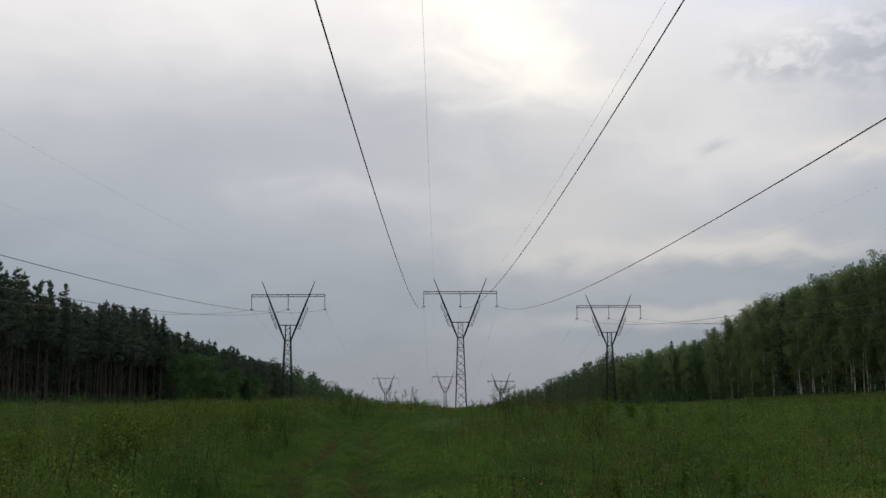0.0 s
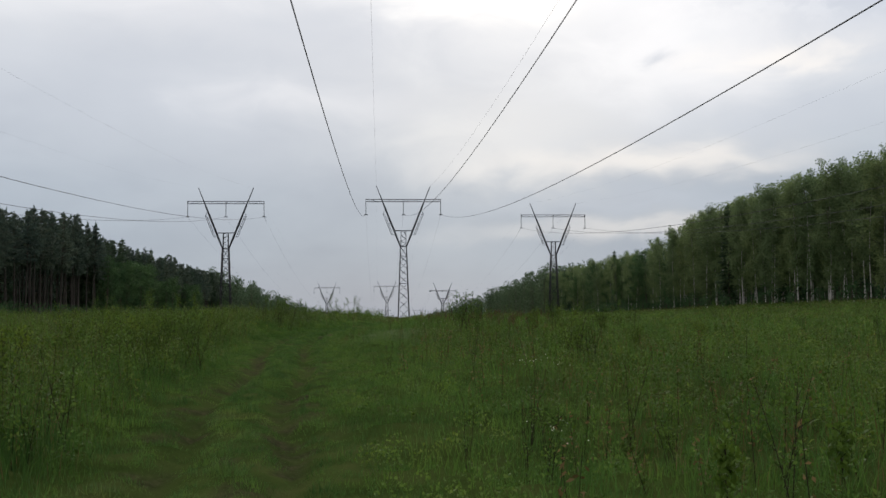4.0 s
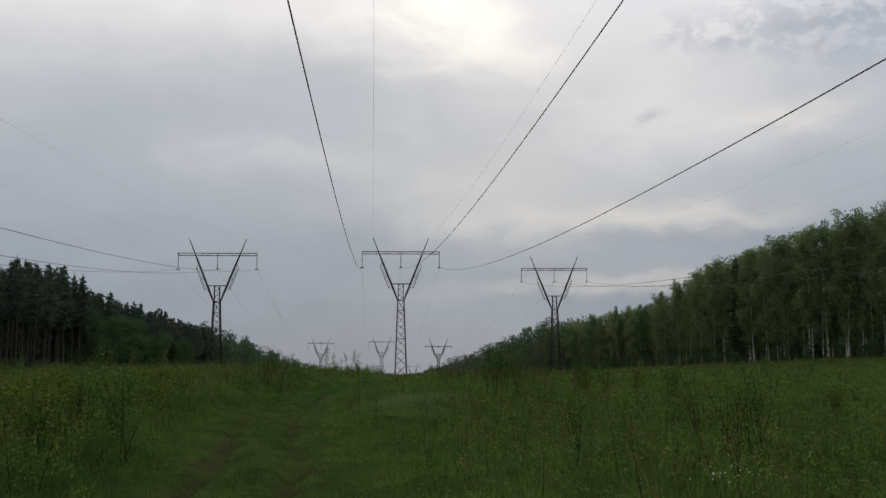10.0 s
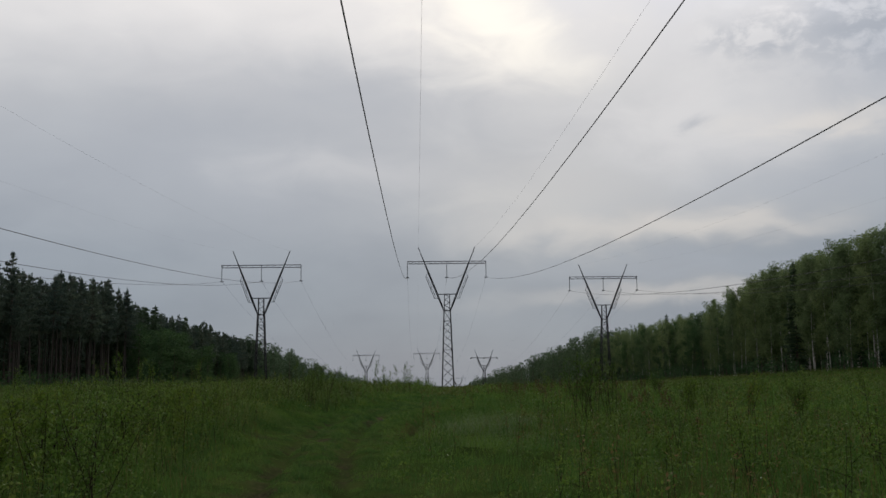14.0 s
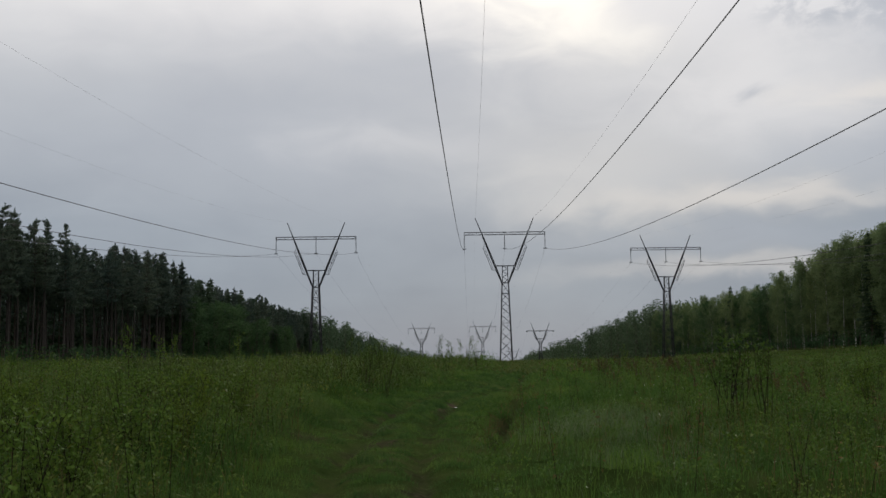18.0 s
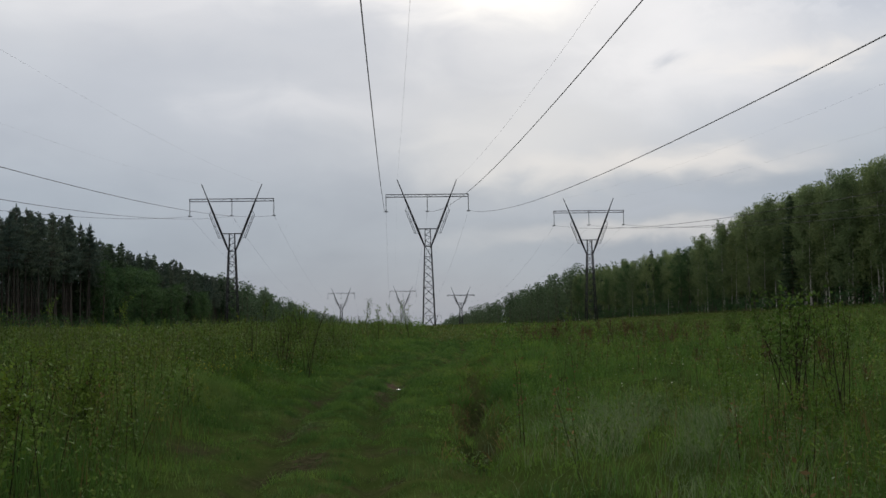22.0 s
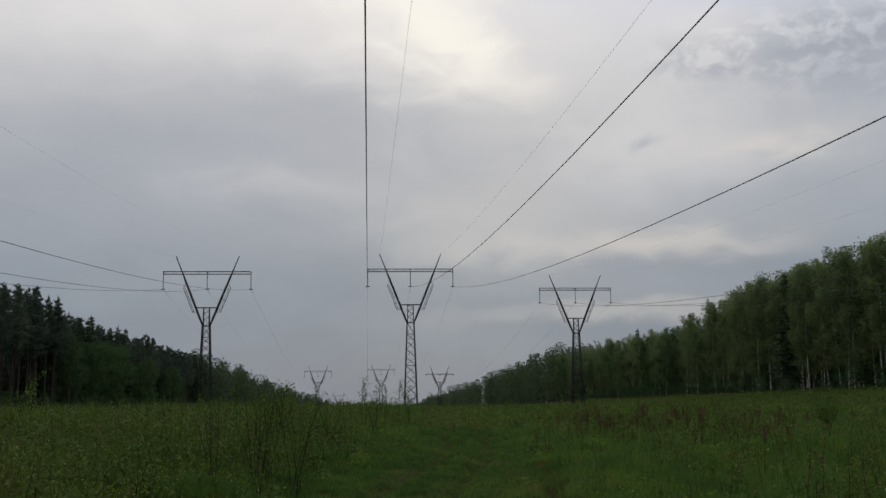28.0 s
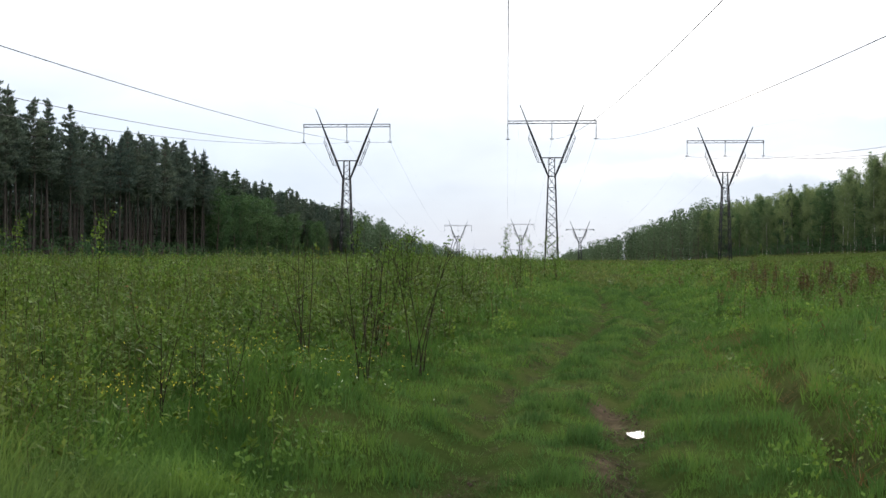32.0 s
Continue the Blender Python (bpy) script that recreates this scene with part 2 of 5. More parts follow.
# far trees: extra blue in the leaf colour stands in for haze
M_FARWOOD = leaf_material("haze_blued_foliage", (0.052, 0.081, 0.046), (0.070, 0.105, 0.060), (0.090, 0.127, 0.071), 0.03, 0.35)
M_PINEBARK = plain("pine_bark", [(0.35, (0.032, 0.029, 0.027)), (0.6, (0.060, 0.053, 0.047)), (0.75, (0.092, 0.077, 0.064))], 1.5, 0.9, 0, 0.8, 0.03, (3, 3, 0.6))
M_DARKBARK = plain("dark_bark", [(0.35, (0.04, 0.033, 0.026)), (0.65, (0.09, 0.075, 0.06))], 3, 0.9, 0, 0.8, 0.03, (3, 3, 0.6))
M_BIRCHBARK = plain("birch_bark", [(0.36, (0.05, 0.045, 0.04)), (0.45, (0.36, 0.345, 0.32)), (0.7, (0.55, 0.53, 0.5))], 1.6, 0.75, 0, 0.3, 0.01, (0.8, 0.8, 2.2))
M_STEM = plain("brown_stems", [(0.35, (0.010, 0.008, 0.006)), (0.65, (0.028, 0.021, 0.014))], 9, 0.95)
M_GREENSTEM = plain("green_stems", [(0.35, (0.04, 0.055, 0.018)), (0.65, (0.08, 0.085, 0.03))], 9, 0.8)
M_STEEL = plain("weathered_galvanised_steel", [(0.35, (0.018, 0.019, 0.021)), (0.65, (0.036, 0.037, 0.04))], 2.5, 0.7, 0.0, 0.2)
M_WIRE = plain("dull_aluminium_strand", [(0.4, (0.03, 0.03, 0.033)), (0.6, (0.055, 0.055, 0.058))], 4, 0.6, 0.2, 0.1)
M_GLASSY = plain("insulator_glass", [(0.4, (0.06, 0.07, 0.075)), (0.6, (0.10, 0.115, 0.12))], 5, 0.3, 0, 0.1)
M_CONCRETE = plain("concrete", [(0.35, (0.26, 0.25, 0.23)), (0.65, (0.38, 0.37, 0.34))], 3, 0.9)
M_YELLOW = leaf_material("yellow_petals", (0.40, 0.35, 0.04), (0.48, 0.42, 0.05), (0.55, 0.48, 0.07), 3, 0.2)
M_WHITE = leaf_material("white_petals", (0.55, 0.55, 0.5), (0.7, 0.7, 0.66), (0.78, 0.78, 0.75), 3, 0.2)
M_MUD = plain("wet_reddish_mud", [(0.35, (0.022, 0.017, 0.011)), (0.55, (0.04, 0.03, 0.02)), (0.7, (0.06, 0.045, 0.033))], 6, 0.55, 0, 0.7, 0.03)

for m in (M_MUD, M_STEM, M_STEEL, M_WIRE, M_GREENSTEM, M_PINEBARK, M_DARKBARK, M_BIRCHBARK):     # dull, with hardly any gloss
    m.node_tree.nodes["Principled BSDF"].inputs["Specular IOR Level"].default_value = 0.06


def soil_material():
    m, nt, b = material("meadow_soil", 0.95)
    b.inputs["Specular IOR Level"].default_value = 0.0
    col, h = noise_col(nt, [(0.3, (0.024, 0.040, 0.010)), (0.5, (0.039, 0.060, 0.016)), (0.7, (0.058, 0.070, 0.024))], 1.4, 7, 0.65)
    broad, _ = noise_col(nt, [(0.35, (0.75, 0.8, 0.75)), (0.65, (1.2, 1.15, 1.1))], 0.12, 4)
    col = blend(nt, 1.0, col, broad, 'MULTIPLY')
    mud, mh = noise_col(nt, [(0.36, (0.014, 0.015, 0.008)), (0.5, (0.036, 0.036, 0.019)), (0.66, (0.08, 0.066, 0.04))], 11.0, 8, 0.7)
    clay, _ = noise_col(nt, [(0.3, (0.045, 0.034, 0.024)), (0.5, (0.11, 0.078, 0.06)), (0.72, (0.22, 0.155, 0.12))], 9.0, 7, 0.65)
    ac = nt.nodes.new("ShaderNodeAttribute")
    ac.attribute_name = "clay"
    at = nt.nodes.new("ShaderNodeAttribute")
    at.attribute_name = "wear"
    col = blend(nt, at.outputs["Fac"], col, mud)
    col = blend(nt, ac.outputs["Fac"], col, clay)
    nt.links.new(col, b.inputs["Base Color"])
    add = nt.nodes.new("ShaderNodeMath")
    add.operation = 'ADD'
    nt.links.new(h, add.inputs[0])
    nt.links.new(mh, add.inputs[1])
    bump(nt, b, add.outputs[0], 1.0, 0.08)
    return m


M_SOIL = soil_material()


def water_material():
    m, nt, b = material("muddy_water", 0.22)
    col, h = noise_col(nt, [(0.4, (0.09, 0.08, 0.065)), (0.6, (0.13, 0.115, 0.095))], 5)
    nt.links.new(col, b.inputs["Base Color"])
    b.inputs["IOR"].default_value = 1.33
    b.inputs["Specular IOR Level"].default_value = 0.3
    bump(nt, b, h, 0.03, 0.003)
    return m


M_WATER = water_material()

# ---------------------------------------------------------------- mesh helpers


def mesh_from(name, V, quads=None, tris=None, mat=None, smooth=False):
    """One mesh from arrays of points, four-sided and three-sided faces."""
    V = np.asarray(V, dtype=np.float32).reshape(-1, 3)
    q = np.zeros((0, 4), np.int32) if quads is None else np.asarray(quads, np.int32).reshape(-1, 4)
    t = np.zeros((0, 3), np.int32) if tris is None else np.asarray(tris, np.int32).reshape(-1, 3)
    me = bpy.data.meshes.new(name)
    me.vertices.add(len(V))
    me.vertices.foreach_set("co", V.ravel())
    loops = np.concatenate([q.ravel(), t.ravel()])
    me.loops.add(len(loops))
    me.loops.foreach_set("vertex_index", loops)
    totals = np.concatenate([np.full(len(q), 4, np.int32), np.full(len(t), 3, np.int32)])
    starts = np.concatenate([[0], np.cumsum(totals)[:-1]]).astype(np.int32) if len(totals) else totals
    me.polygons.add(len(totals))
    me.polygons.foreach_set("loop_start", starts)
    me.polygons.foreach_set("loop_total", totals)
    if smooth:
        me.polygons.foreach_set("use_smooth", np.ones(len(totals), bool))
    me.update(calc_edges=True)
    if mat:
        me.materials.append(mat)
    return me


def part(name, me, parent, label=""):
    ob = new(name, me)
    ob.parent = parent
    if label:
        tagged(ob, label)
    return ob


def bars(segs):
    """Square bars: (start, end, half thickness). Returns points and quads."""
    V, Q = [], []
    for p, q, r in segs:
        p, q = Vector(p), Vector(q)
        d = (q - p).normalized()
        a = d.cross(Vector((0, 0, 1)) if abs(d.z) < 0.9 else Vector((0, 1, 0))).normalized()
        b = d.cross(a)
        k = len(V)
        for c in (p, q):
            for s, u in ((1, 1), (-1, 1), (-1, -1), (1, -1)):
                V.append(tuple(c + a * r * s + b * r * u))
        Q += [(k, k + 1, k + 5, k + 4), (k + 1, k + 2, k + 6, k + 5), (k + 2, k + 3, k + 7, k + 6), (k + 3, k, k + 4, k + 7),
              (k + 3, k + 2, k + 1, k), (k + 4, k + 5, k + 6, k + 7)]
    return V, Q


def tube(points, radii, n=6):
    """A tapered tube along points. Returns points and quads."""
    P = np.asarray(points, float)
    T = np.gradient(P, axis=0)
    T /= np.linalg.norm(T, axis=1)[:, None] + 1e-9
    ref = np.where(np.abs(T[:, 2:3]) > 0.9, np.array([[0, 1.0, 0]]), np.array([[0, 0, 1.0]]))
    A = np.cross(T, ref)
    A /= np.linalg.norm(A, axis=1)[:, None] + 1e-9
    B = np.cross(T, A)
    ang = np.arange(n) * 2 * np.pi / n
    R = np.asarray(radii, float)[:, None, None]
    V = P[:, None, :] + R * (np.cos(ang)[None, :, None] * A[:, None, :] + np.sin(ang)[None, :, None] * B[:, None, :])
    Q = []
    for i in range(len(P) - 1):
        for j in range(n):
            Q.append((i * n + j, i * n + (j + 1) % n, (i + 1) * n + (j + 1) % n, (i + 1) * n + j))
    return V.reshape(-1, 3), np.array(Q)


def join(pieces):
    """Puts (points, quads) pieces into one."""
    V, Q, k = [], [], 0
    for v, q in pieces:
        V.append(np.asarray(v, float).reshape(-1, 3))
        Q.append(np.asarray(q).reshape(-1, 4) + k)
        k += len(V[-1])
    return np.concatenate(V), np.concatenate(Q)


def leaf_quads(C, length, width, rng, up=0.0):
    """A leaf-shaped quad (a rhombus with a fold) at each centre, turned at random."""
    n = len(C)
    d = rng.normal(size=(n, 3))
    d[:, 2] += up
    d /= np.linalg.norm(d, axis=1)[:, None]
    s = np.cross(d, rng.normal(size=(n, 3)))
    s /= np.linalg.norm(s, axis=1)[:, None] + 1e-9
    nn = np.cross(d, s)
    length = np.asarray(length).reshape(-1, 1) * rng.uniform(0.7, 1.3, (n, 1))
    width = np.asarray(width).reshape(-1, 1) * rng.uniform(0.7, 1.3, (n, 1))
    V = np.stack([C - d * length / 2, C + s * width / 2 + nn * width * 0.2 - d * length * 0.08,
                  C + d * length / 2, C - s * width / 2 + nn * width * 0.2 - d * length * 0.08], 1).reshape(-1, 3)
    return V, np.arange(4 * n).reshape(-1, 4)


def wobble(x, y, scale, seed):
    """A smooth uneven field of about -1 to 1 over the plan."""
    r = np.random.default_rng(seed)
    out = 0
    for k in range(7):
        a, ph, f = r.uniform(0, 2 * np.pi), r.uniform(0, 2 * np.pi), r.uniform(0.6, 1.7) * 2 * np.pi / scale
        out = out + np.sin((x * np.cos(a) + y * np.sin(a)) * f + ph)
    return out / 3.2

# ---------------------------------------------------------------- ground
Y_TAB = np.arange(-4800.0, 4805.0, 5.0)
Z_TAB = np.interp(Y_TAB, [-4800, -150, 0, 60, 85, 130, 190, 256, 400, 742, 1235, 2000, 4800],
                  [-1.5, -1.2, 0.0, 0.62, 0.62, 0.30, -0.35, -1.1, -3.6, -12.2, -30.0, -64.0, -114.0])
Z_TAB = np.convolve(np.pad(Z_TAB, 4, mode="edge"), np.ones(9) / 9, mode="valid")
TRAIL_Y = [-40, 0, 14, 21, 29, 38, 45, 51, 56, 61, 68, 76, 90, 110, 140, 300]
TRAIL_X = [0.4, -0.5, -1.55, -2.0, -2.55, -3.05, -3.13, -2.74, -1.88, -0.96, -0.25, 0.28, 1.3, 2.45, 2.9, 3.0]
GULLY_Y = [36, 41, 46, 50, 54, 60]
GULLY_X = [-1.65, -1.36, -0.98, -0.60, -0.42, 0.3]


def smoothstep(t):
    t = np.clip(t, 0, 1)
    return t * t * (3 - 2 * t)


def trail_off(x, y):
    """Metres to the right of the middle of the track."""
    return x - np.interp(y, TRAIL_Y, TRAIL_X) - 0.12 * wobble(y, 0 * y, 9.0, 5)


def gully(x, y):
    d = x - np.interp(y, GULLY_Y, GULLY_X) - 0.12 * wobble(y, 0 * y, 3.1, 8)
    run = smoothstep((y - 38) / 3) * smoothstep((57 - y) / 4)
    holes = 0
    for y0, r in ((42.0, 1.1), (45.6, 1.5), (49.5, 1.2), (51.9, 0.8)):
        holes = holes + 0.75 * np.exp(-((y - y0) / r) ** 2)
    return run * np.clip(0.3 + holes + 0.3 * wobble(x * 0, y, 2.4, 21), 0.12, 1.15) * np.exp(-(d / 0.17) ** 2)


def ground_z(x, y):
    x, y = np.asarray(x, float), np.asarray(y, float)
    z = np.interp(y, Y_TAB, Z_TAB)
    z = z + 2.6 * smoothstep((x - 40) / 42)
    near = np.exp(-((np.hypot(x, (y - 40) * 0.5)) / 60) ** 2)
    d = trail_off(x, y)
    off = smoothstep((np.abs(d) - 0.9) / 1.2)
    z = z + near * off * (0.11 * wobble(x, y, 6.0, 1) + 0.09 * wobble(x, y, 1.7, 2))
    z = z + near * off * 0.10 * smoothstep((np.abs(d) - 0.8) / 1.5)
    z = z + near * (0.02 * wobble(x, y, 0.9, 3) + 0.014 * wobble(x, y, 0.42, 6))
    z = z - near * (0.13 + 0.04 * wobble(x * 0, y, 5.0, 4)) * np.exp(-((np.abs(d) - 0.56) / 0.2) ** 2)
    z = z - 0.62 * gully(x, y)
    # low hummock beside the track
    z = z + 0.28 * np.exp(-((x - 2.3) / 0.9) ** 2 - ((y - 22.5) / 1.6) ** 2)
    z = z + 0.22 * np.exp(-((x + 4.6) / 0.8) ** 2 - ((y - 49.5) / 1.6) ** 2)
    return z


def mud(x, y):
    """How far the turf is worn to bare soil, 0 to 1."""
    d = trail_off(x, y)
    rut = np.exp(-((np.abs(d) - 0.56) / 0.16) ** 2) * (0.16 + 0.7 * smoothstep((wobble(x, y, 2.2, 31) + 0.2) / 0.8))
    w = rut + 0.95 * np.clip(gully(x, y) * 1.5, 0, 1)
    for px, py, rx, ry in ((-2.26, 51.1, 0.20, 0.55), (-2.22, 50.0, 0.24, 0.5), (-3.6, 43.6, 0.35, 0.9), (-3.3, 40.4, 0.35, 0.8),
                           (-4.5, 41.2, 0.3, 0.6), (-2.54, 48.4, 0.2, 0.8), (-0.35, 49.3, 0.2, 0.8)):
        w = w + np.exp(-(((x - px) / rx) ** 2 + ((y - py) / ry) ** 2) ** 1.5)
    # bare flecks all over the trodden strip
    w = w + 0.75 * smoothstep((1.35 - np.abs(d)) / 0.5) * smoothstep((wobble(x, y, 1.3, 34) + 0.5 * wobble(x, y, 0.45, 36) - 0.5) / 0.45)
    return np.clip(w * (0.8 + 0.35 * wobble(x, y, 0.7, 33)), 0, 1)


def clay(x, y):
    """Bare reddish clay round the puddle, 0 to 1."""
    w = 0
    for px, py, rx, ry in ((-2.31, 51.2, 0.12, 0.45), (-2.24, 50.4, 0.14, 0.35), (-2.59, 48.6, 0.08, 0.3)):
        w = w + np.exp(-(((x - px) / rx) ** 2 + ((y - py) / ry) ** 2) ** 1.5)
    return np.clip(w * (0.75 + 0.5 * wobble(x, y, 0.5, 35)), 0, 1)


def graded(lo, hi, step, far_lo, far_hi, grow=1.22):
    mid = list(np.arange(lo, hi + step / 2, step))
    s, v = step, hi
    while v < far_hi:
        s *= grow
        v += s
        mid.append(min(v, far_hi))
    s, v = step, lo
    while v > far_lo:
        s *= grow
        v -= s
        mid.insert(0, max(v, far_lo))
    return np.array(mid)


def build_ground():
    xs = graded(-7.0, 5.0, 0.12, -4500, 4500)
    ys = graded(8.0, 64.0, 0.20, -4500, 4500)
    X, Y = np.meshgrid(xs, ys)
    Z = ground_z(X, Y)
    nx, ny = len(xs), len(ys)
    i = np.arange(nx - 1)[None, :] + nx * np.arange(ny - 1)[:, None]
    Q = np.stack([i, i + 1, i + nx + 1, i + nx], -1).reshape(-1, 4)
    V = np.stack([X, Y, Z], -1).reshape(-1, 3)
    me = mesh_from("ground", V, Q, None, M_SOIL, True)
    at = me.attributes.new("wear", 'FLOAT', 'POINT')
    at.data.foreach_set("value", mud(X, Y).ravel().astype(np.float32))
    at = me.attributes.new("clay", 'FLOAT', 'POINT')
    at.data.foreach_set("value", clay(X, Y).ravel().astype(np.float32))
    tagged(new("ground", me), "rough green meadow with a worn two-rut track", "ground", kind="structure")


build_ground()


def build_puddle():
    cx, cy = -2.12, 50.05
    a = np.linspace(0, 2 * np.pi, 28, endpoint=False)
    r = 1 + 0.18 * np.sin(2 * a + 1) + 0.12 * np.sin(5 * a)
    zw = float(ground_z(cx, cy)) + 0.004
    ring = np.stack([cx + 0.10 * r * np.cos(a), cy + 0.20 * r * np.sin(a), np.full_like(a, zw)], 1)
    inner = np.stack([cx + 0.086 * r * np.cos(a), cy + 0.18 * r * np.sin(a), np.full_like(a, zw + 0.001)], 1)
    low = ring * [1, 1, 1] + np.array([0, 0, -0.004])
    V = np.concatenate([low, ring, inner, [[cx, cy, zw + 0.001]]])
    n = len(a)
    Q = [(k * n + i, k * n + (i + 1) % n, (k + 1) * n + (i + 1) % n, (k + 1) * n + i) for k in range(2) for i in range(n)]
    T = [(2 * n + i, 2 * n + (i + 1) % n, 3 * n) for i in range(n)]
    tagged(new("puddle", mesh_from("puddle", V, Q, T, M_WATER, True)), "small shallow muddy puddle in the wheel rut", "puddle")


build_puddle()

# ---------------------------------------------------------------- pylons
BASE_HALF, NECK_HALF = 1.33, 0.72
Z_NECK, Z_BEAM, Z_ARM, Z_HORN = 17.4, 21.2, 28.2, 32.0
ARM_HALF, HORN_HALF, STRING = 9.0, 6.5, 3.15


def pylon(name, arm_drop=0.0, strings=True, heavy=1.0):
    root = tagged(new(name), "tall dark steel lattice pylon with V-shaped arms and a crossarm", "pylon", "pylons of the lines")

    def members(segs):
        return bars([(p, q, r * heavy) for p, q, r in segs])

    def half(z):
        return BASE_HALF + (NECK_HALF - BASE_HALF) * z / Z_NECK

    corners = ((1, 1), (-1, 1), (-1, -1), (1, -1))
    for sx, sy in corners:
        part("footing", mesh_from("footing", *members([((sx * 1.36, sy * 1.36, -1.6), (sx * 1.36, sy * 1.36, 0.08), 0.28)]), None, M_CONCRETE), root, "squat concrete footing")
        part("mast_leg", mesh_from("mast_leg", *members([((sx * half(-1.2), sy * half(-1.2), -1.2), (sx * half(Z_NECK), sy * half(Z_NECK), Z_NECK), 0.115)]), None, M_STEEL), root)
    levels, z = [0.0], 0.0
    while z < Z_NECK - 1.2:
        z += half(z) * 1.75
        levels.append(min(z, Z_NECK))
    levels[-1] = Z_NECK
    for k, (a, b) in enumerate(zip(levels, levels[1:])):
        ha, hb = half(a), half(b)
        segs = []
        for (sx, sy), (tx, ty) in zip(corners, corners[1:] + corners[:1]):
            segs.append(((sx * ha, sy * ha, a), (tx * hb, ty * hb, b), 0.035))
            segs.append(((tx * ha, ty * ha, a), (sx * hb, sy * hb, b), 0.035))
            if k % 4 == 3:
                segs.append(((sx * hb, sy * hb, b), (tx * hb, ty * hb, b), 0.04))
        for sg in segs:
            part("brace", mesh_from("brace", *members([sg]), None, M_STEEL), root)
    # short upper mast between the arms
    for sx in (1, -1):
        segs = [((sx * 0.62, sy * 0.5, Z_NECK), (sx * 0.58, sy * 0.45, Z_BEAM), 0.07) for sy in (1, -1)]
        part("upper_post", mesh_from("upper_post", *members(segs), None, M_STEEL), root)
    segs, n = [], 6
    for i in range(n):
        a, b = Z_NECK + (Z_BEAM - Z_NECK) * i / n, Z_NECK + (Z_BEAM - Z_NECK) * (i + 1) / n
        s = 1 if i % 2 else -1
        segs.append(((s * 0.6, 0.47, a), (-s * 0.6, 0.47, b), 0.03))
    back = [((p[0], -0.47, p[2]), (q[0], -0.47, q[2]), r) for p, q, r in segs]
    for sg in segs + back:
        part("brace", mesh_from("brace", *members([sg]), None, M_STEEL), root)

    def v_x(z):
        return 0.72 + (HORN_HALF - 0.72) * (z - Z_NECK) / (Z_HORN - Z_NECK)

    segs = [((-v_x(Z_BEAM), sy, Z_BEAM), (v_x(Z_BEAM), sy, Z_BEAM), 0.075) for sy in (0.4, -0.4)]
    segs += [((x, -0.4, Z_BEAM), (x + 0.8, 0.4, Z_BEAM), 0.03) for x in np.arange(-2.2, 1.6, 0.8)]
    part("tie_beam", mesh_from("tie_beam", *members(segs), None, M_STEEL), root)
    neck = []
    for (sx, sy), (tx, ty) in zip(corners, corners[1:] + corners[:1]):
        neck.append(((sx * 0.74, sy * 0.74, Z_NECK), (tx * 0.74, ty * 0.74, Z_NECK), 0.07))
    part("neck_frame", mesh_from("neck_frame", *members(neck), None, M_STEEL), root)
    # spindle-shaped lattice arms
    for s in (1, -1):
        n, chords, web = 28, [], []
        ax = Vector((s * (HORN_HALF - 0.72), 0, Z_HORN - Z_NECK)).normalized()
        side, dep = Vector((ax.z, 0, -ax.x)), Vector((0, 1, 0))

        def station(i):
            u = i / n
            w = float(np.interp(u, [0, 0.06, 0.18, 0.45, 0.62, 0.75, 1], [0.05, 0.09, 0.13, 0.13, 0.10, 0.07, 0.025]))
            c = Vector((s * 0.72, 0, Z_NECK)).lerp(Vector((s * HORN_HALF, 0, Z_HORN)), u)
            return [c + side * w * a + dep * w * b for a, b in corners]

        for i in range(n):
            p, q = station(i), station(i + 1)
            for j in range(4):
                chords.append((p[j], q[j], 0.085 if i < 0.7 * n else 0.05))
                r = 0.07 if i < 0.7 * n else 0.03
                web += [(p[j], q[(j + 1) % 4], r), (p[(j + 1) % 4], q[j], r)]
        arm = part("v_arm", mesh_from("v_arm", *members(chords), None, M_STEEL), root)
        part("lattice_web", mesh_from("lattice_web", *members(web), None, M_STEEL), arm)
        # walkway frame along the outer side of the arm
        o = side * (1 if (side.x * s) > 0 else -1)

        def on(u, d):
            return Vector((s * 0.72, 0, Z_NECK)).lerp(Vector((s * HORN_HALF, 0, Z_HORN)), u) + o * d

        fr = [(on(0.20, 0.1), on(0.22, 0.95), 0.05), (on(0.22, 0.95), on(0.56, 0.95), 0.055), (on(0.56, 0.95), on(0.61, 0.1), 0.05),
              (on(0.23, 0.6), on(0.55, 0.6), 0.045)]
        fr += [(on(u, 0.6), on(u, 0.95), 0.035) for u in (0.23, 0.30, 0.37, 0.44, 0.50, 0.55)]
        fr += [(on(0.39, 0.1), on(0.39, 0.95), 0.04)]
        part("walkway_frame", mesh_from("walkway_frame", *members(fr), None, M_STEEL), root)
    # crossarm: a slim box truss
    za, h, w = Z_ARM - arm_drop, 0.56, 0.32
    ch = [((-ARM_HALF, sy * w, za + dz), (ARM_HALF, sy * w, za + dz), 0.045) for sy in (1, -1) for dz in (0, h)]
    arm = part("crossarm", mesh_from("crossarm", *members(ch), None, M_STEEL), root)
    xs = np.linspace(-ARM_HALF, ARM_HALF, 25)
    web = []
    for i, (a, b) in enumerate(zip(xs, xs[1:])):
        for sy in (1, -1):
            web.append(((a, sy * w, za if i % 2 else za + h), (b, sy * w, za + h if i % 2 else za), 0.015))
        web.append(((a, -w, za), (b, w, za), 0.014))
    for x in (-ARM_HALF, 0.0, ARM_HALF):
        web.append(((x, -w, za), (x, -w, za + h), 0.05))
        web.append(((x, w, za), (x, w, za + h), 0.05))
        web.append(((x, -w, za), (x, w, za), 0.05))
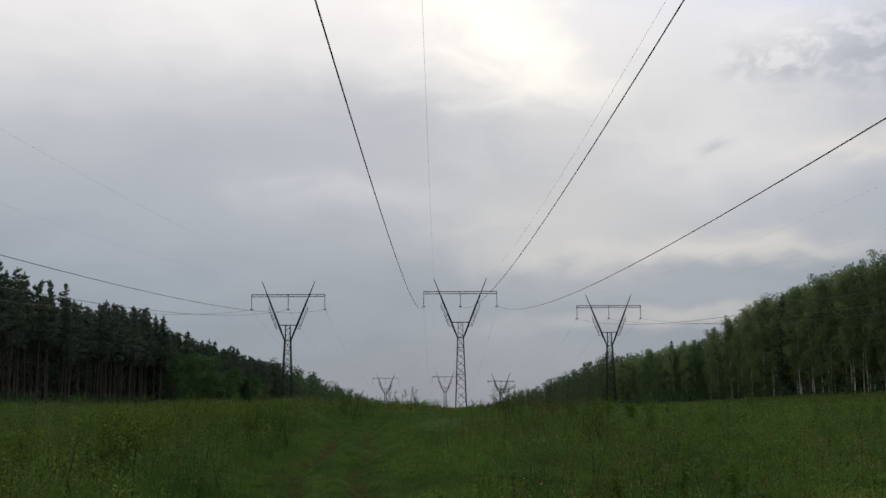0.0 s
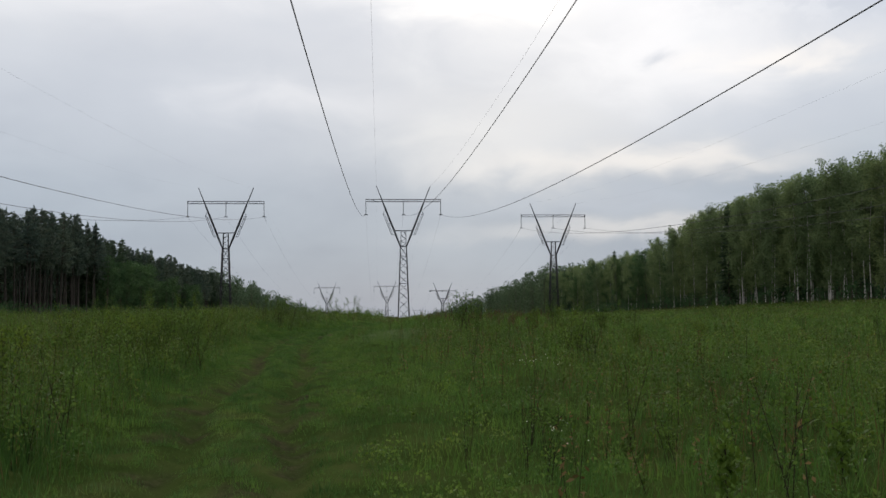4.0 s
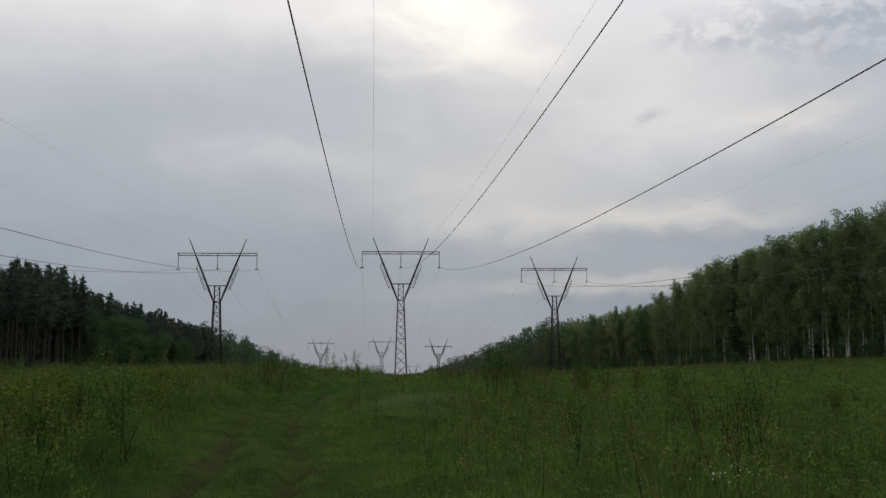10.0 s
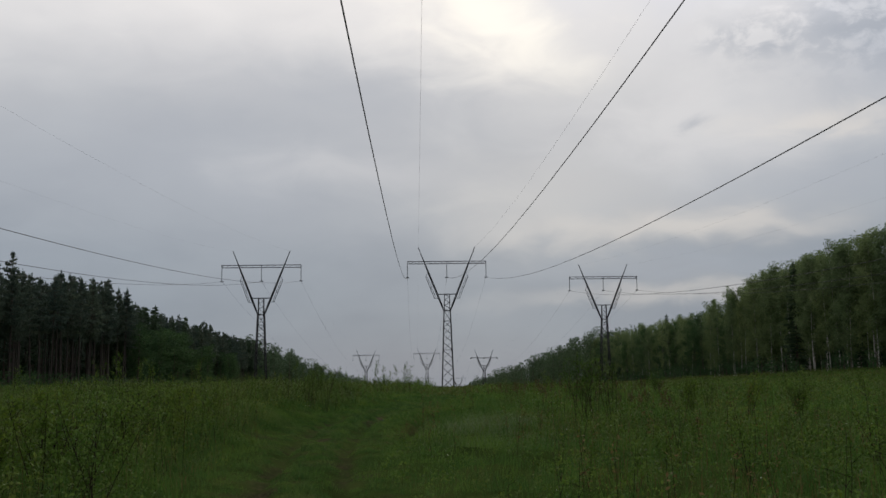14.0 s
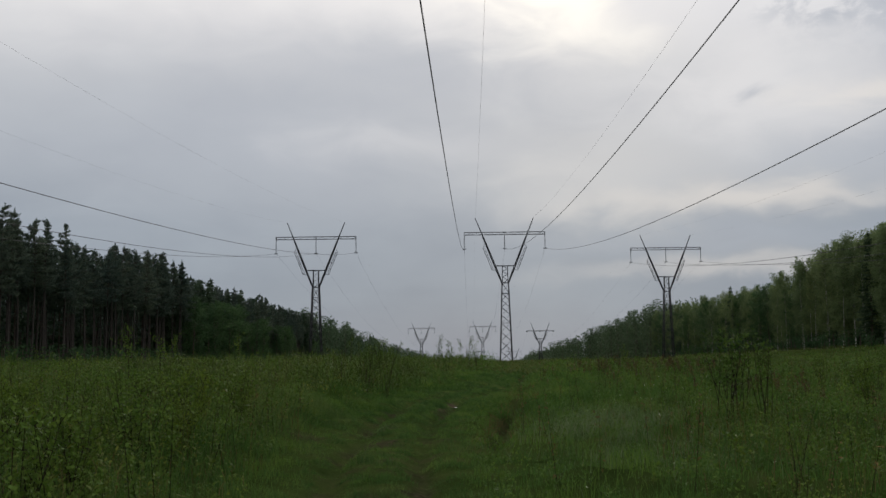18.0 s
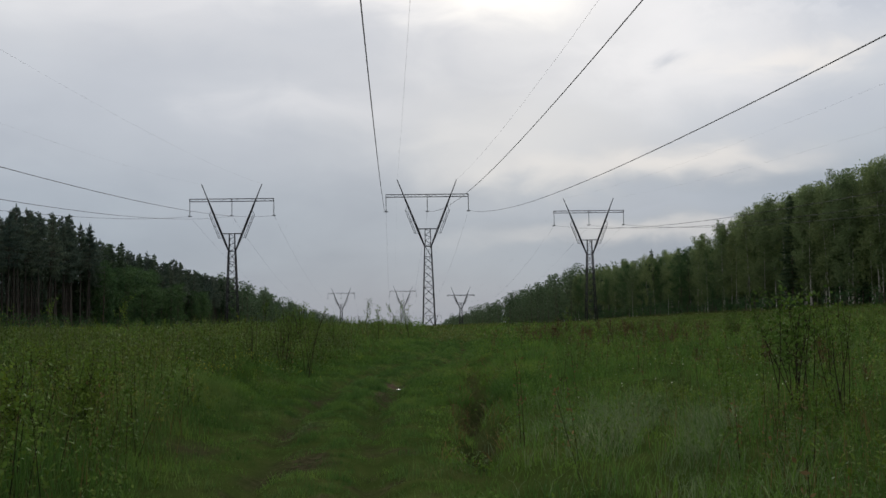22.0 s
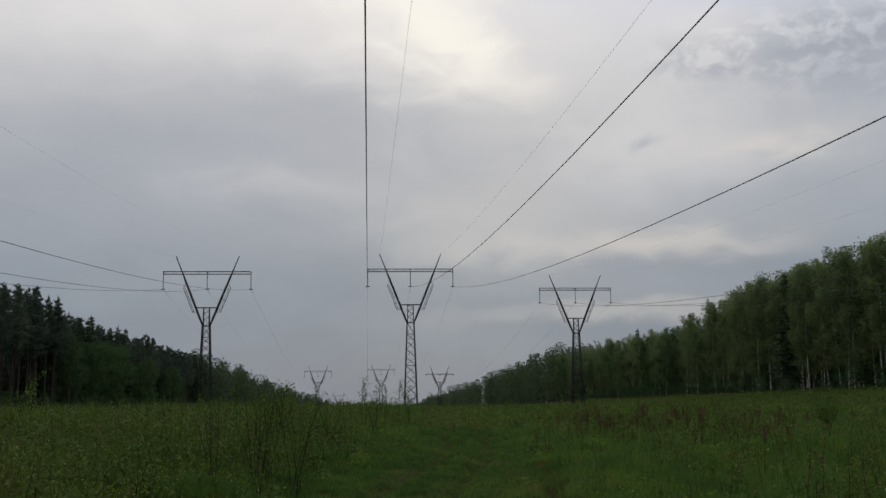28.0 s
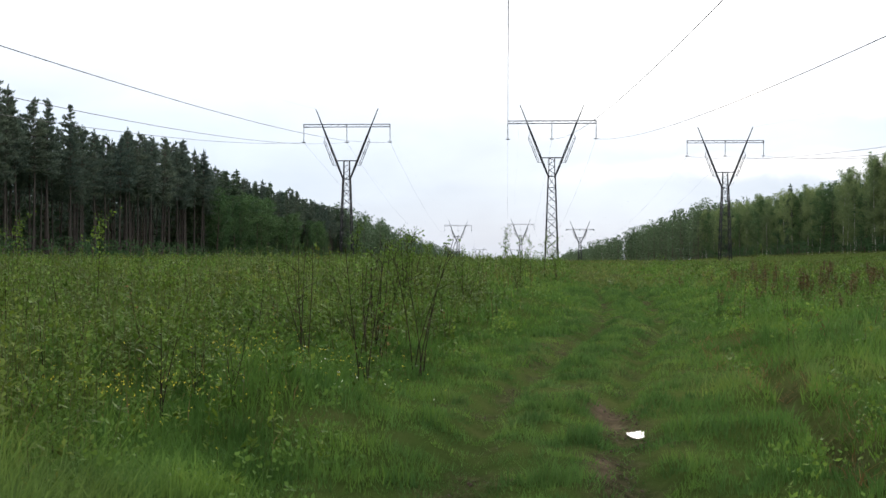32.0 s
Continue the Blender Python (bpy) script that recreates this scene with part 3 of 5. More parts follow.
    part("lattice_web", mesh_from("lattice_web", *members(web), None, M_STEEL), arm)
    for x in (-ARM_HALF, 0.0, ARM_HALF) if strings else ():
        prof, rad = [], []
        nd = 16
        for i in range(nd):
            z0 = za - 0.12 - (STRING - 0.3) * i / nd
            for dz, r in ((0, 0.05), (0.03, 0.13), (0.08, 0.12), (0.10, 0.05)):
                prof.append((x, 0, z0 - dz))
                rad.append(r)
        V, Q = tube([(x, 0, za)] + prof + [(x, 0, za - STRING + 0.1)], [0.04] + rad + [0.04], 8)
        st = part("insulator_string", mesh_from("insulator_string", V, Q, None, M_GLASSY, True), root, "hanging string of dark disc insulators")
        part("clamp", mesh_from("clamp", *members([((x, -0.45, za - STRING), (x, 0.45, za - STRING), 0.07), ((x - 0.42, 0, za - STRING), (x + 0.42, 0, za - STRING), 0.085),
                                                 ((x, 0, za - STRING), (x, 0, za - STRING + 0.25), 0.05)]), None, M_STEEL), st)
    if not strings:
        for x in (-ARM_HALF, 0.0, ARM_HALF):
            part("fitting", mesh_from("fitting", *members([((x, -1.2, za), (x, 1.2, za), 0.22)]), None, M_GLASSY), root)
    return root


# lines: middle of the near pylon, height of its base; then the ones further on
LINES = [(-36.5, 256.2, -1.5, ((-36.3, 741.0, -12.4), (-36.0, 1250.0, -30.0))),
         (5.8, 256.1, -1.0, ((5.6, 742.0, -11.6), (5.2, 1240.0, -30.0))),
         (48.65, 294.5, -1.3, ((45.0, 742.0, -12.9), (46.0, 1235.0, -30.0)))]
first = pylon("pylon")
dead_end = pylon("tension_pylon", 2.0, False, 1.9)
stout = pylon("pylon", 0.0, True, 1.45)
placed = False
tagged(dead_end, "distant dark steel tension pylon with a low crossarm", "pylon", "pylons of the lines")
used = False
for li, (px, py, pz, far) in enumerate(LINES):
    for k, (x, y, z) in enumerate(((px, py, pz),) + far):
        m = pose(x, y, z, 0, 0, 0)
        if li == 2 and k == 1:
            dead_end.matrix_world = m
        elif k and not placed:
            stout.matrix_world, placed = m, True
        elif k:
            copy_thing(stout, m)
        elif not used:
            first.matrix_world, used = m, True
        else:
            copy_thing(first, m)


def hang(p0, p1, sag, n):
    """Points of a wire between two hanging points."""
    u = np.linspace(0, 1, n)[:, None]
    P = np.array(p0) + (np.array(p1) - np.array(p0)) * u
    P[:, 2:] -= 4 * sag * u * (1 - u)
    return P


# where each wire hangs lowest in the near span: metres along the line, height
LOWEST = {-36.5: ((20, 10.2), (30, 10.3), (9, 10.1), (15, 19.6), (0, 19.4)),
          5.8: ((34, 12.2), (60.5, 13.74, 0.00887), (12, 10.6), (-12, 22.4), (29, 22.5)),
          48.65: ((55, 10.8), (55, 10.8), (55, 10.8), (50, 21.0), (50, 21.0))}


def build_wires():
    for px, py, pz, far in LINES:
        kinds = [(o, Z_ARM - STRING, 14.0, 0.027, "conductor", "dark aluminium power line conductor hanging from the pylons") for o in (-ARM_HALF, 0.0, ARM_HALF)]
        kinds += [(o, Z_HORN, 10.0, 0.008 if px == 5.8 else 0.0045, "ground_wire", "thin steel ground wire strung between pylon tips") for o in (-HORN_HALF, HORN_HALF)]
        for (off, top, sag, r, name, label), (y0, z0, *skew) in zip(kinds, LOWEST[px]):
            zt = pz + top
            ys = np.linspace(py - 472.0, py, 220)
            near = np.stack([px + off + (py - ys) * sum(skew), ys, z0 + (zt - z0) * ((ys - y0) / (py - y0)) ** 2], 1)
            a, b, c = (px + off, py, zt), (far[0][0] + off, far[0][1], far[0][2] + top), (far[1][0] + off, far[1][1], far[1][2] + top)
            P = np.concatenate([near, hang(a, b, sag, 60)[1:], hang(b, c, sag, 40)[1:]])
            V, Q = tube(P, np.where(P[:, 1] > py + 1, r * 0.42, r), 5)
            tagged(new(name, mesh_from(name, V, Q, None, M_WIRE, True)), label, "power line", name.replace("_", " ") + "s of the lines")


build_wires()

# ---------------------------------------------------------------- trees


def trunk_mesh(name, H, r0, bend, mat, rng, fade=1.0, n=7):
    u = np.linspace(0, 1, 9)
    px = bend * (np.sin(u * 2.2 + rng.uniform(0, 6)) - np.sin(rng.uniform(0, 0.1))) * u
    py = bend * np.sin(u * 1.7 + rng.uniform(0, 6)) * u
    P = np.stack([px, py, u * H - 0.4 * (u == 0)], 1)
    R = r0 * (1 - 0.93 * u) ** fade + 0.25 * r0 * np.exp(-u * 25)
    V, Q = tube(P, R, n)
    return mesh_from(name, V, Q, None, mat, True)


def tufts(C, D, length, width, rng, spread=0.5):
    """Narrow needle tufts at the centres, each pointing about the way of its twig."""
    n = len(C)
    d = D / (np.linalg.norm(D, axis=1)[:, None] + 1e-9) + rng.normal(0, spread, (n, 3))
    d /= np.linalg.norm(d, axis=1)[:, None]
    s = np.cross(d, rng.normal(size=(n, 3)))
    s /= np.linalg.norm(s, axis=1)[:, None] + 1e-9
    ln = length * rng.uniform(0.6, 1.35, (n, 1))
    wd = width * rng.uniform(0.7, 1.3, (n, 1))
    V = np.stack([C - d * ln / 2, C + s * wd / 2, C + d * ln / 2, C - s * wd / 2], 1).reshape(-1, 3)
    return V, np.arange(4 * n).reshape(-1, 4)


def tree(kind, seed, H):
    """One tree: an Empty with a trunk (and its limbs) and a crown of small clumps."""
    rng = np.random.default_rng(seed)
    C, D, L, Wd, limbs = [], [], [], [], []
    conifer = kind in ("pine", "spruce")
    if kind == "pine":
        start = H * rng.uniform(0.46, 0.60)
        fat = rng.uniform(0.8, 1.25)
        blunt = rng.uniform(0.65, 1.15)                    # some tops are pointed, some rounded
        z = start
        while z < H - 0.25:
            u = (z - start) / (H - start)
            for _ in range(5 if u < 0.85 else 4):
                if rng.random() < 0.16:
                    continue
                a = rng.uniform(0, 6.28)
                ln = fat * (0.14 + 2.5 * (1 - u) ** blunt * min(1, 0.55 + 2.2 * u)) * rng.uniform(0.5, 1.25)
                tip = np.array([math.cos(a) * ln, math.sin(a) * ln, z + ln * (-0.12 + 0.75 * u) + rng.normal(0, 0.12)])
                limbs.append(((0, 0, z - 0.15), tip, 0.045))
                for f in (0.4, 0.62, 0.82, 1.0) if ln > 0.9 else (0.6, 1.0):
                    k = 13
                    c = np.array([0, 0, z]) * (1 - f) + tip * f
                    C.append(c + rng.normal(0, 1, (k, 3)) * np.array([0.27, 0.27, 0.15]) * (1 - 0.6 * u))
                    D.append(np.tile((tip - [0, 0, z]) / ln + [0, 0, 0.75], (k, 1)))
            z += rng.uniform(0.42, 0.72)
        C.append(np.array([0, 0, H]) + rng.normal(0, 1, (16, 3)) * [0.07, 0.07, 0.3] - [0, 0, 0.2])
        D.append(np.tile([0, 0, 1.0], (16, 1)))
        for _ in range(7):        # dead lower stubs
            z, a = rng.uniform(H * 0.22, start), rng.uniform(0, 6.28)
            ln = rng.uniform(0.5, 1.4)
            limbs.append(((0, 0, z), (math.cos(a) * ln, math.sin(a) * ln, z + 0.1), 0.03))
        size = (0.44, 0.13, 0.4)
        tm, cm, lab = M_PINEBARK, M_PINE, "tall slender pine with a bare trunk and dark needles"
        r0, bend = 0.19, 0.35
    elif kind == "spruce":
        z = H * 0.07
        while z < H - 0.2:
            u = z / H
            for _ in range(6 if u < 0.8 else 4):
                a = rng.uniform(0, 6.28)
                ln = (2.35 * (1 - u) ** 0.9 + 0.10) * rng.uniform(0.65, 1.15)
                tip = np.array([math.cos(a) * ln, math.sin(a) * ln, z - 0.32 * ln * (1 - u) + 0.3 * ln * u])
                limbs.append(((0, 0, z), tip, 0.03))
                for f in (0.35, 0.6, 0.82, 1.0) if ln > 0.9 else (0.6, 1.0):
                    k = 8
                    C.append(np.array([0, 0, z]) * (1 - f) + tip * f + rng.normal(0, 1, (k, 3)) * [0.2, 0.2, 0.1])
                    D.append(np.tile((tip - [0, 0, z]) / ln + [0, 0, -0.25], (k, 1)))
            z += rng.uniform(0.45, 0.65)
        C.append(np.array([0, 0, H]) + rng.normal(0, 1, (10, 3)) * [0.06, 0.06, 0.3] - [0, 0, 0.25])
        D.append(np.tile([0, 0, 1.0], (10, 1)))
        size = (0.5, 0.2, 0.4)
        tm, cm, lab = M_DARKBARK, M_SPRUCE, "dark pointed spruce at the edge of the wood"
        r0, bend = 0.17, 0.1
    else:
        birch = kind == "birch"
        start = H * (rng.choice([0.10, 0.17, 0.26, 0.34]) if birch else 0.05)
        nl = 44 if birch else 42
        for i in range(nl):
            u = (i + rng.uniform(0, 1)) / nl
            z = start + (H * 0.97 - start) * u
            a = rng.uniform(0, 6.28)
            ln = ((2.25 if birch else 2.8) * math.sin(math.pi * (0.15 + 0.74 * u)) ** 0.7 + 0.15) * rng.uniform(0.5, 1.25)
            tip = np.array([math.cos(a) * ln, math.sin(a) * ln, z + ln * rng.uniform(0.1, 0.8)])
            tip[2] = min(tip[2], H)
            limbs.append(((0, 0, z - 0.3), tip, 0.035))
            for f in (0.35, 0.55, 0.75, 0.9, 1.02):
                k = 19 if birch else 16
                c = np.array([0, 0, z]) * (1 - f) + tip * f
                C.append(c + rng.normal(0, 1, (k, 3)) * [0.33, 0.33, 0.55 if birch else 0.38] - [0, 0, 0.4 * f if birch else 0.1])
                L += [0.31 if birch else 0.30] * k
                Wd += [0.20 if birch else 0.21] * k
        tm, cm = (M_BIRCHBARK, M_BIRCH) if birch else (M_DARKBARK, M_BROAD)
        lab = "slim birch with a white trunk and fresh green crown" if birch else "broad green deciduous tree at the wood's edge"
        r0, bend = (0.10, 0.7) if birch else (0.16, 0.5)
    C = np.concatenate(C)
    C[:, 2] = np.minimum(C[:, 2], H + 0.2)
    root = tagged(new(kind + "_tree"), lab, kind if kind != "broad" else "tree", kind + " trees of the wood")
    part("trunk", trunk_mesh("trunk", H, r0, bend, tm, rng, 1.7 if kind == "birch" else 1.0), root)
    V, Q = join([tube([a, b], [r, r * 0.3], 3) for a, b, r in limbs])
    tagged(part("branching", mesh_from("branching", V, Q, None, M_DARKBARK), root), kind="stuff")
    V, Q = tufts(C, np.concatenate(D), *size[:2], rng, size[2]) if conifer else leaf_quads(C, L, Wd, rng)
    part("crown", mesh_from("crown", V, Q, None, cm), root)
    return root


def wood(kinds, places, rng):
    """Sets trees at (x, y, height, kind). The first of each model is placed, the rest are copies."""
    models = {}
    for x, y, h, kind in places:
        i = int(rng.integers(kinds[kind]))
        key = (kind, i)
        base = {"pine": 22.0, "spruce": 18.0, "birch": 21.0, "broad": 16.0}[kind]
        s = h / base
        m = pose(x, y, float(ground_z(x, y)) - 0.05, rng.uniform(-1.5, 1.5), rng.uniform(-1.5, 1.5), rng.uniform(0, 360))
        if key not in models:
            ob = tree(kind, 100 * len(kind) + 7 * i + 3, base)
            ob.scale = (s, s, s)
            ob.matrix_world = m @ Matrix.Diagonal((s, s, s, 1))
            models[key] = ob
        else:
            ob = copy_thing(models[key], m)
            ob.scale = (s * rng.uniform(0.9, 1.1),) * 2 + (s,)


LEFT_EDGE, RIGHT_EDGE = -72.0, 79.0


def plant_woods():
    rng = np.random.default_rng(5)
    P = []
    for row in range(3):                                   # pines
        y = 140.0 + row
        while y < 271:
            h = float(np.interp(y, [140, 194, 200, 235, 268], [24.0, 23.8, 21.2, 23.4, 25.4])) + rng.uniform(-1.6, 1.2)
            P.append((LEFT_EDGE - row * 3.2 + rng.uniform(-1.3, 1.3), y, h, "pine"))
            y += rng.uniform(2.5, 4.4)
    P += [(LEFT_EDGE, 202.5, 24.6, "pine"), (LEFT_EDGE + 1.2, 270.5, 23.4, "pine"), (LEFT_EDGE + 0.4, 266.0, 24.6, "pine")]
    for row in range(3):                                   # conifers further on, behind the leafy edge
        y = 272.0 + row
        while y < 505:
            k = "pine" if rng.random() < 0.6 else "spruce"
            P.append((LEFT_EDGE - 1.5 - row * 3.2 + rng.uniform(-1.2, 1.2), y, rng.uniform(20.8, 24.0), k))
            y += rng.uniform(3.0, 4.8)
    for y0, y1, h0, h1 in ((273, 330, 14.0, 17.5), (344, 372, 12.5, 16.0), (392, 418, 12.0, 15.0), (470, 500, 10, 13)):
        y = y0
        while y < y1:                                      # leafy trees in front of them
            P.append((LEFT_EDGE + 2.2 + rng.uniform(-1.2, 1.2), y, rng.uniform(h0, h1), "broad"))
            y += rng.uniform(3.2, 5.2)
    for row in range(3):                                   # birches
        y = 135.0 + row
        while y < 285:
            k = "birch" if rng.random() < 0.95 else "spruce"
            h = float(np.interp(y, [135, 200, 255, 286], [24.2, 24.0, 23.6, 21.8])) + (rng.uniform(-1.6, 0.9) if k == "birch" else rng.uniform(-3.5, -0.5))
            P.append((RIGHT_EDGE + row * 3.0 + rng.uniform(-1.3, 1.3), y, h, k))
            y += rng.uniform(2.5, 4.4)
    for row in range(2):
        y = 287.0 + 2 * row
        while y < 490:
            k = rng.choice(["birch", "broad", "spruce"], p=[0.6, 0.32, 0.08])
            h = {"spruce": rng.uniform(17, 21.5), "broad": rng.uniform(15, 18.5), "birch": rng.uniform(17.5, 20.5)}[k]
            P.append((RIGHT_EDGE + row * 3.5 + rng.uniform(-1.2, 1.2), y, h, k))
            y += rng.uniform(3.4, 5.0)
    wood({"pine": 6, "spruce": 4, "birch": 7, "broad": 4}, P, rng)


plant_woods()


def simple_wood(name, label, xs, ys, heights, rng, mat, leaf, n_leaf, trunk_mat, crown_from=0.2, wide=2.2, point=0.7, cone=False):
    """Many plain trees in one mesh: a stem and a loose crown of clumps each."""
    V, Q, k = [], [], 0
    TV, TQ, tk = [], [], 0
    for x, y, h in zip(xs, ys, heights):
        z = float(ground_z(x, y))
        u = rng.uniform(0, 1, n_leaf) ** 0.9
        r = wide * np.sin(np.pi * (0.1 + 0.84 * u)) ** point * np.sqrt(rng.uniform(0.1, 1, n_leaf)) * h / 18
        if cone:
            r = wide * (1.02 - u) ** 0.9 * np.sqrt(rng.uniform(0.05, 1, n_leaf)) * h / 18
        a = rng.uniform(0, 6.28, n_leaf)
        C = np.stack([x + r * np.cos(a), y + r * np.sin(a), z + h * (crown_from + (1 - crown_from) * u)], 1)
        v, q = leaf_quads(C, leaf, leaf * 0.7, rng)
        V.append(v)
        Q.append(q + k)
        k += len(v)
        v, q = tube([(x, y, z - 0.5), (x, y, z + h * 0.9)], [0.16, 0.04], 4)
        TV.append(v)
        TQ.append(q + tk)
        tk += len(v)
    root = tagged(new(name), label, "woodland", kind="stuff")
    part("crown", mesh_from("crown", np.concatenate(V), np.concatenate(Q), None, mat), root)
    part("trunk", mesh_from("trunk", np.concatenate(TV), np.concatenate(TQ), None, trunk_mat), root)


def far_woods():
    rng = np.random.default_rng(9)
    for side, edge, names in ((-1, LEFT_EDGE, "pine"), (1, RIGHT_EDGE, "birch")):
        n = 640                                             # behind the standing rows
        ys = rng.uniform(120, 480, n)
        xs = edge + side * (5.0 + 36 * rng.uniform(0, 1, n) ** 1.2)
        hs = np.where(ys < 285, rng.uniform(18.5, 22, n) if side < 0 else rng.uniform(19, 22.5, n) - 2.0 * smoothstep((ys - 255) / 30), rng.uniform(16, 18.5, n))
        simple_wood(names + "_wood", "dense dark wood standing behind the front trees", xs, ys, hs, rng,
                    M_PINE if side < 0 else M_BIRCH, 0.62, 190, M_DARKBARK, 0.30 if side < 0 else 0.25, 2.6, 0.7, side < 0)
        n = 640
        ys = 475 + 1300 * rng.uniform(0, 1, n) ** 1.4
        xs = edge + side * (rng.uniform(0, 1, n) ** 1.6 * 26 - 4 * (rng.random(n) < 0.15))
        hs = rng.uniform(19.5, 26.0, n)
        # past the second pylons the edges draw in and the trees are lower
        xs = xs - side * 18 * smoothstep((ys - 750) / 350)
        hs = hs * np.where(ys > 740, 0.95, 1.0)
        simple_wood("far_wood", "distant mixed green wood along the clearing", xs, ys, hs, rng, M_FARWOOD, 0.95, 200, M_DARKBARK, 0.05, 3.0, 0.55)
        n = 1150 if side < 0 else 520                        # young trees that fill the wood
        ys = rng.uniform(125, 470, n)
        xs = edge + side * (5.0 + rng.uniform(0, 75 if side < 0 else 55, n))
        simple_wood("understory", "dark young trees filling the inside of the wood", xs, ys, rng.uniform(5.0, 13.0 if side < 0 else 9.5, n), rng,
                    M_SPRUCE if side < 0 else M_BROAD, 1.2 if side < 0 else 1.0, 60, M_DARKBARK, 0.02, 6.5, 0.5)
    # low bushes along the foot of both woods
    n = 900
    side = np.where(rng.random(n) < 0.62, -1, 1)
    ys = rng.uniform(130, 470, n)
    xs = np.where(side < 0, LEFT_EDGE + 1.5, RIGHT_EDGE - 1.5) + np.where(side < 0, -1, 1) * (22 * rng.uniform(0, 1, n) ** 1.6 - 3)
    simple_wood("undergrowth", "low green bushes at the foot of the woods", xs, ys, rng.uniform(1.2, 4.0, n), rng, M_BROAD, 0.42, 62, M_DARKBARK, 0.05, 9.0, 0.4)


far_woods()


def mast(x, y, top, r, bar, mat, label):
    """A pole that rises above the tree tops."""
    z = float(ground_z(x, y))
    root = tagged(new("distant_mast"), label, "mast")
    root.matrix_world = pose(x, y, z)
    h = top - z
    V, Q = tube([(0, 0, -0.5), (0, 0, h * 0.5), (0, 0, h)], [r, r * 0.85, r * 0.7], 8)
    part("pole", mesh_from("pole", V, Q, None, mat, True), root)
    if bar:
        part("crossbar", mesh_from("crossbar", *bars([((-bar, 0, h - 0.2), (bar, 0, h - 0.2), 0.12)]), None, mat), root)


mast(-92.0, 610.0, 20.0, 0.4, 0, M_CONCRETE, "pale concrete mast rising behind the far wood")

# ---------------------------------------------------------------- meadow plants
CAM_LINE = np.array([(r[1], r[2]) for r in PATH])


def reach(x, y):
    """Metres from the track that is walked, never less than 6."""
    ny = np.clip(y, 0, 41.5)
    nx = np.interp(ny, CAM_LINE[:, 1], CAM_LINE[:, 0])
    return np.maximum(np.hypot(x - nx, np.maximum(y - ny, 0) + np.minimum(y - ny, 0)), 6.0)


def scatter(n, rng, power, far=170.0):
    """Plan positions that thin out with distance from the walk, within the field of view."""
    out_x, out_y = [], []
    got = 0
    while got < n:
        m = 60000
        # strip along the walk and a wedge ahead of it
        yy = 6 + (far - 6) * rng.uniform(0, 1, m) ** 2.2
        halfw = 9 + np.maximum(yy - 14, 0) * 0.52
        xx = -1.0 + rng.uniform(-1, 1, m) * halfw
        dens = (6.0 / reach(xx, yy)) ** power
        # weight away the uneven sampling over y and x
        pdf = (yy - 6 + 0.5) ** (-1.2 / 2.2) / halfw
        w = dens / pdf
        keep = rng.uniform(0, 1, m) < w / w.max()
        out_x.append(xx[keep])
        out_y.append(yy[keep])
        got += keep.sum()
    return np.concatenate(out_x)[:n], np.concatenate(out_y)[:n]


def blades(x, y, h, w, lean, rng):
    """Curved, tapering blades: a quad and a tip each."""
    n = len(x)
    z = ground_z(x, y) - 0.02
    a = rng.uniform(0, 2 * np.pi, n)
    sx, sy = np.cos(a), np.sin(a)
    b = rng.uniform(0, 2 * np.pi, n)
    bx, by = np.cos(b) * lean * h, np.sin(b) * lean * h
    P = np.stack([x, y, z], 1)
    S = np.stack([sx * w, sy * w, 0 * x], 1) / 2
    mid = P + np.stack([bx * 0.3, by * 0.3, h * 0.58], 1)
    tip = P + np.stack([bx, by, h * rng.uniform(0.85, 1.0, n)], 1)
    f = (reach(x, y) < 9) & (h > 0.16)
    V = np.stack([P - S, P + S, mid + S * 0.8, mid - S * 0.8, tip], 1)[f].reshape(-1, 3)
    k = 5 * np.arange(f.sum())[:, None]
    # further off one tapering triangle is enough
    V2 = np.stack([P - S * 1.2, P + S * 1.2, tip], 1)[~f].reshape(-1, 3)
    T2 = len(V) + np.arange(len(V2)).reshape(-1, 3)
    return np.concatenate([V, V2]), k + np.array([[0, 1, 2, 3]]), np.concatenate([k + np.array([[3, 2, 4]]), T2])


def cover(x, y):
    """Height of the grass and how weedy it is."""
    d = trail_off(x, y)
    left = smoothstep((-d - 1.15) / (1.2 + 2.0 * smoothstep((y - 45) / 4)))
    right = smoothstep((d - 1.2) / 1.6)
    far_r = smoothstep((d - 2.6) / 3.0)
    patch = 0.5 + 0.5 * wobble(x, y, 5.0, 41)
    tuft = smoothstep((wobble(x, y, 1.3, 45) + 0.1) / 0.9)
    h = 0.10 + 0.05 * wobble(x, y, 1.1, 42) + left * (0.36 + 0.16 * patch) + right * (0.04 + 0.07 * patch + 0.17 * tuft) + left * 0.16 * (tuft - 0.4) + far_r * 0.06
    h = h * (1 - 0.5 * np.exp(-((np.abs(d) - 0.56) / 0.22) ** 2))
    return np.clip(h, 0.035, 1.0), np.maximum(left, 0.6 * far_r * right + 0.05 * right)


def opened(x, y):
    """Where the tall weeds stand back and long grass grows instead, 0 to 1."""
    a = smoothstep((x + 6.2) / 1.2) * smoothstep((y - 43.0) / 1.5) * smoothstep((np.interp(x, [-6.6, -4.8, -3.7], [47.4, 48.4, 49.6]) + 0.5 * wobble(x, y, 2.5, 55) - y) / 0.8)
    b = 0.85 * np.exp(-(((x + 5.2) / 0.8) ** 2 + ((y - 51.9) / 1.3) ** 2))
    return np.clip(a + b, 0, 1)


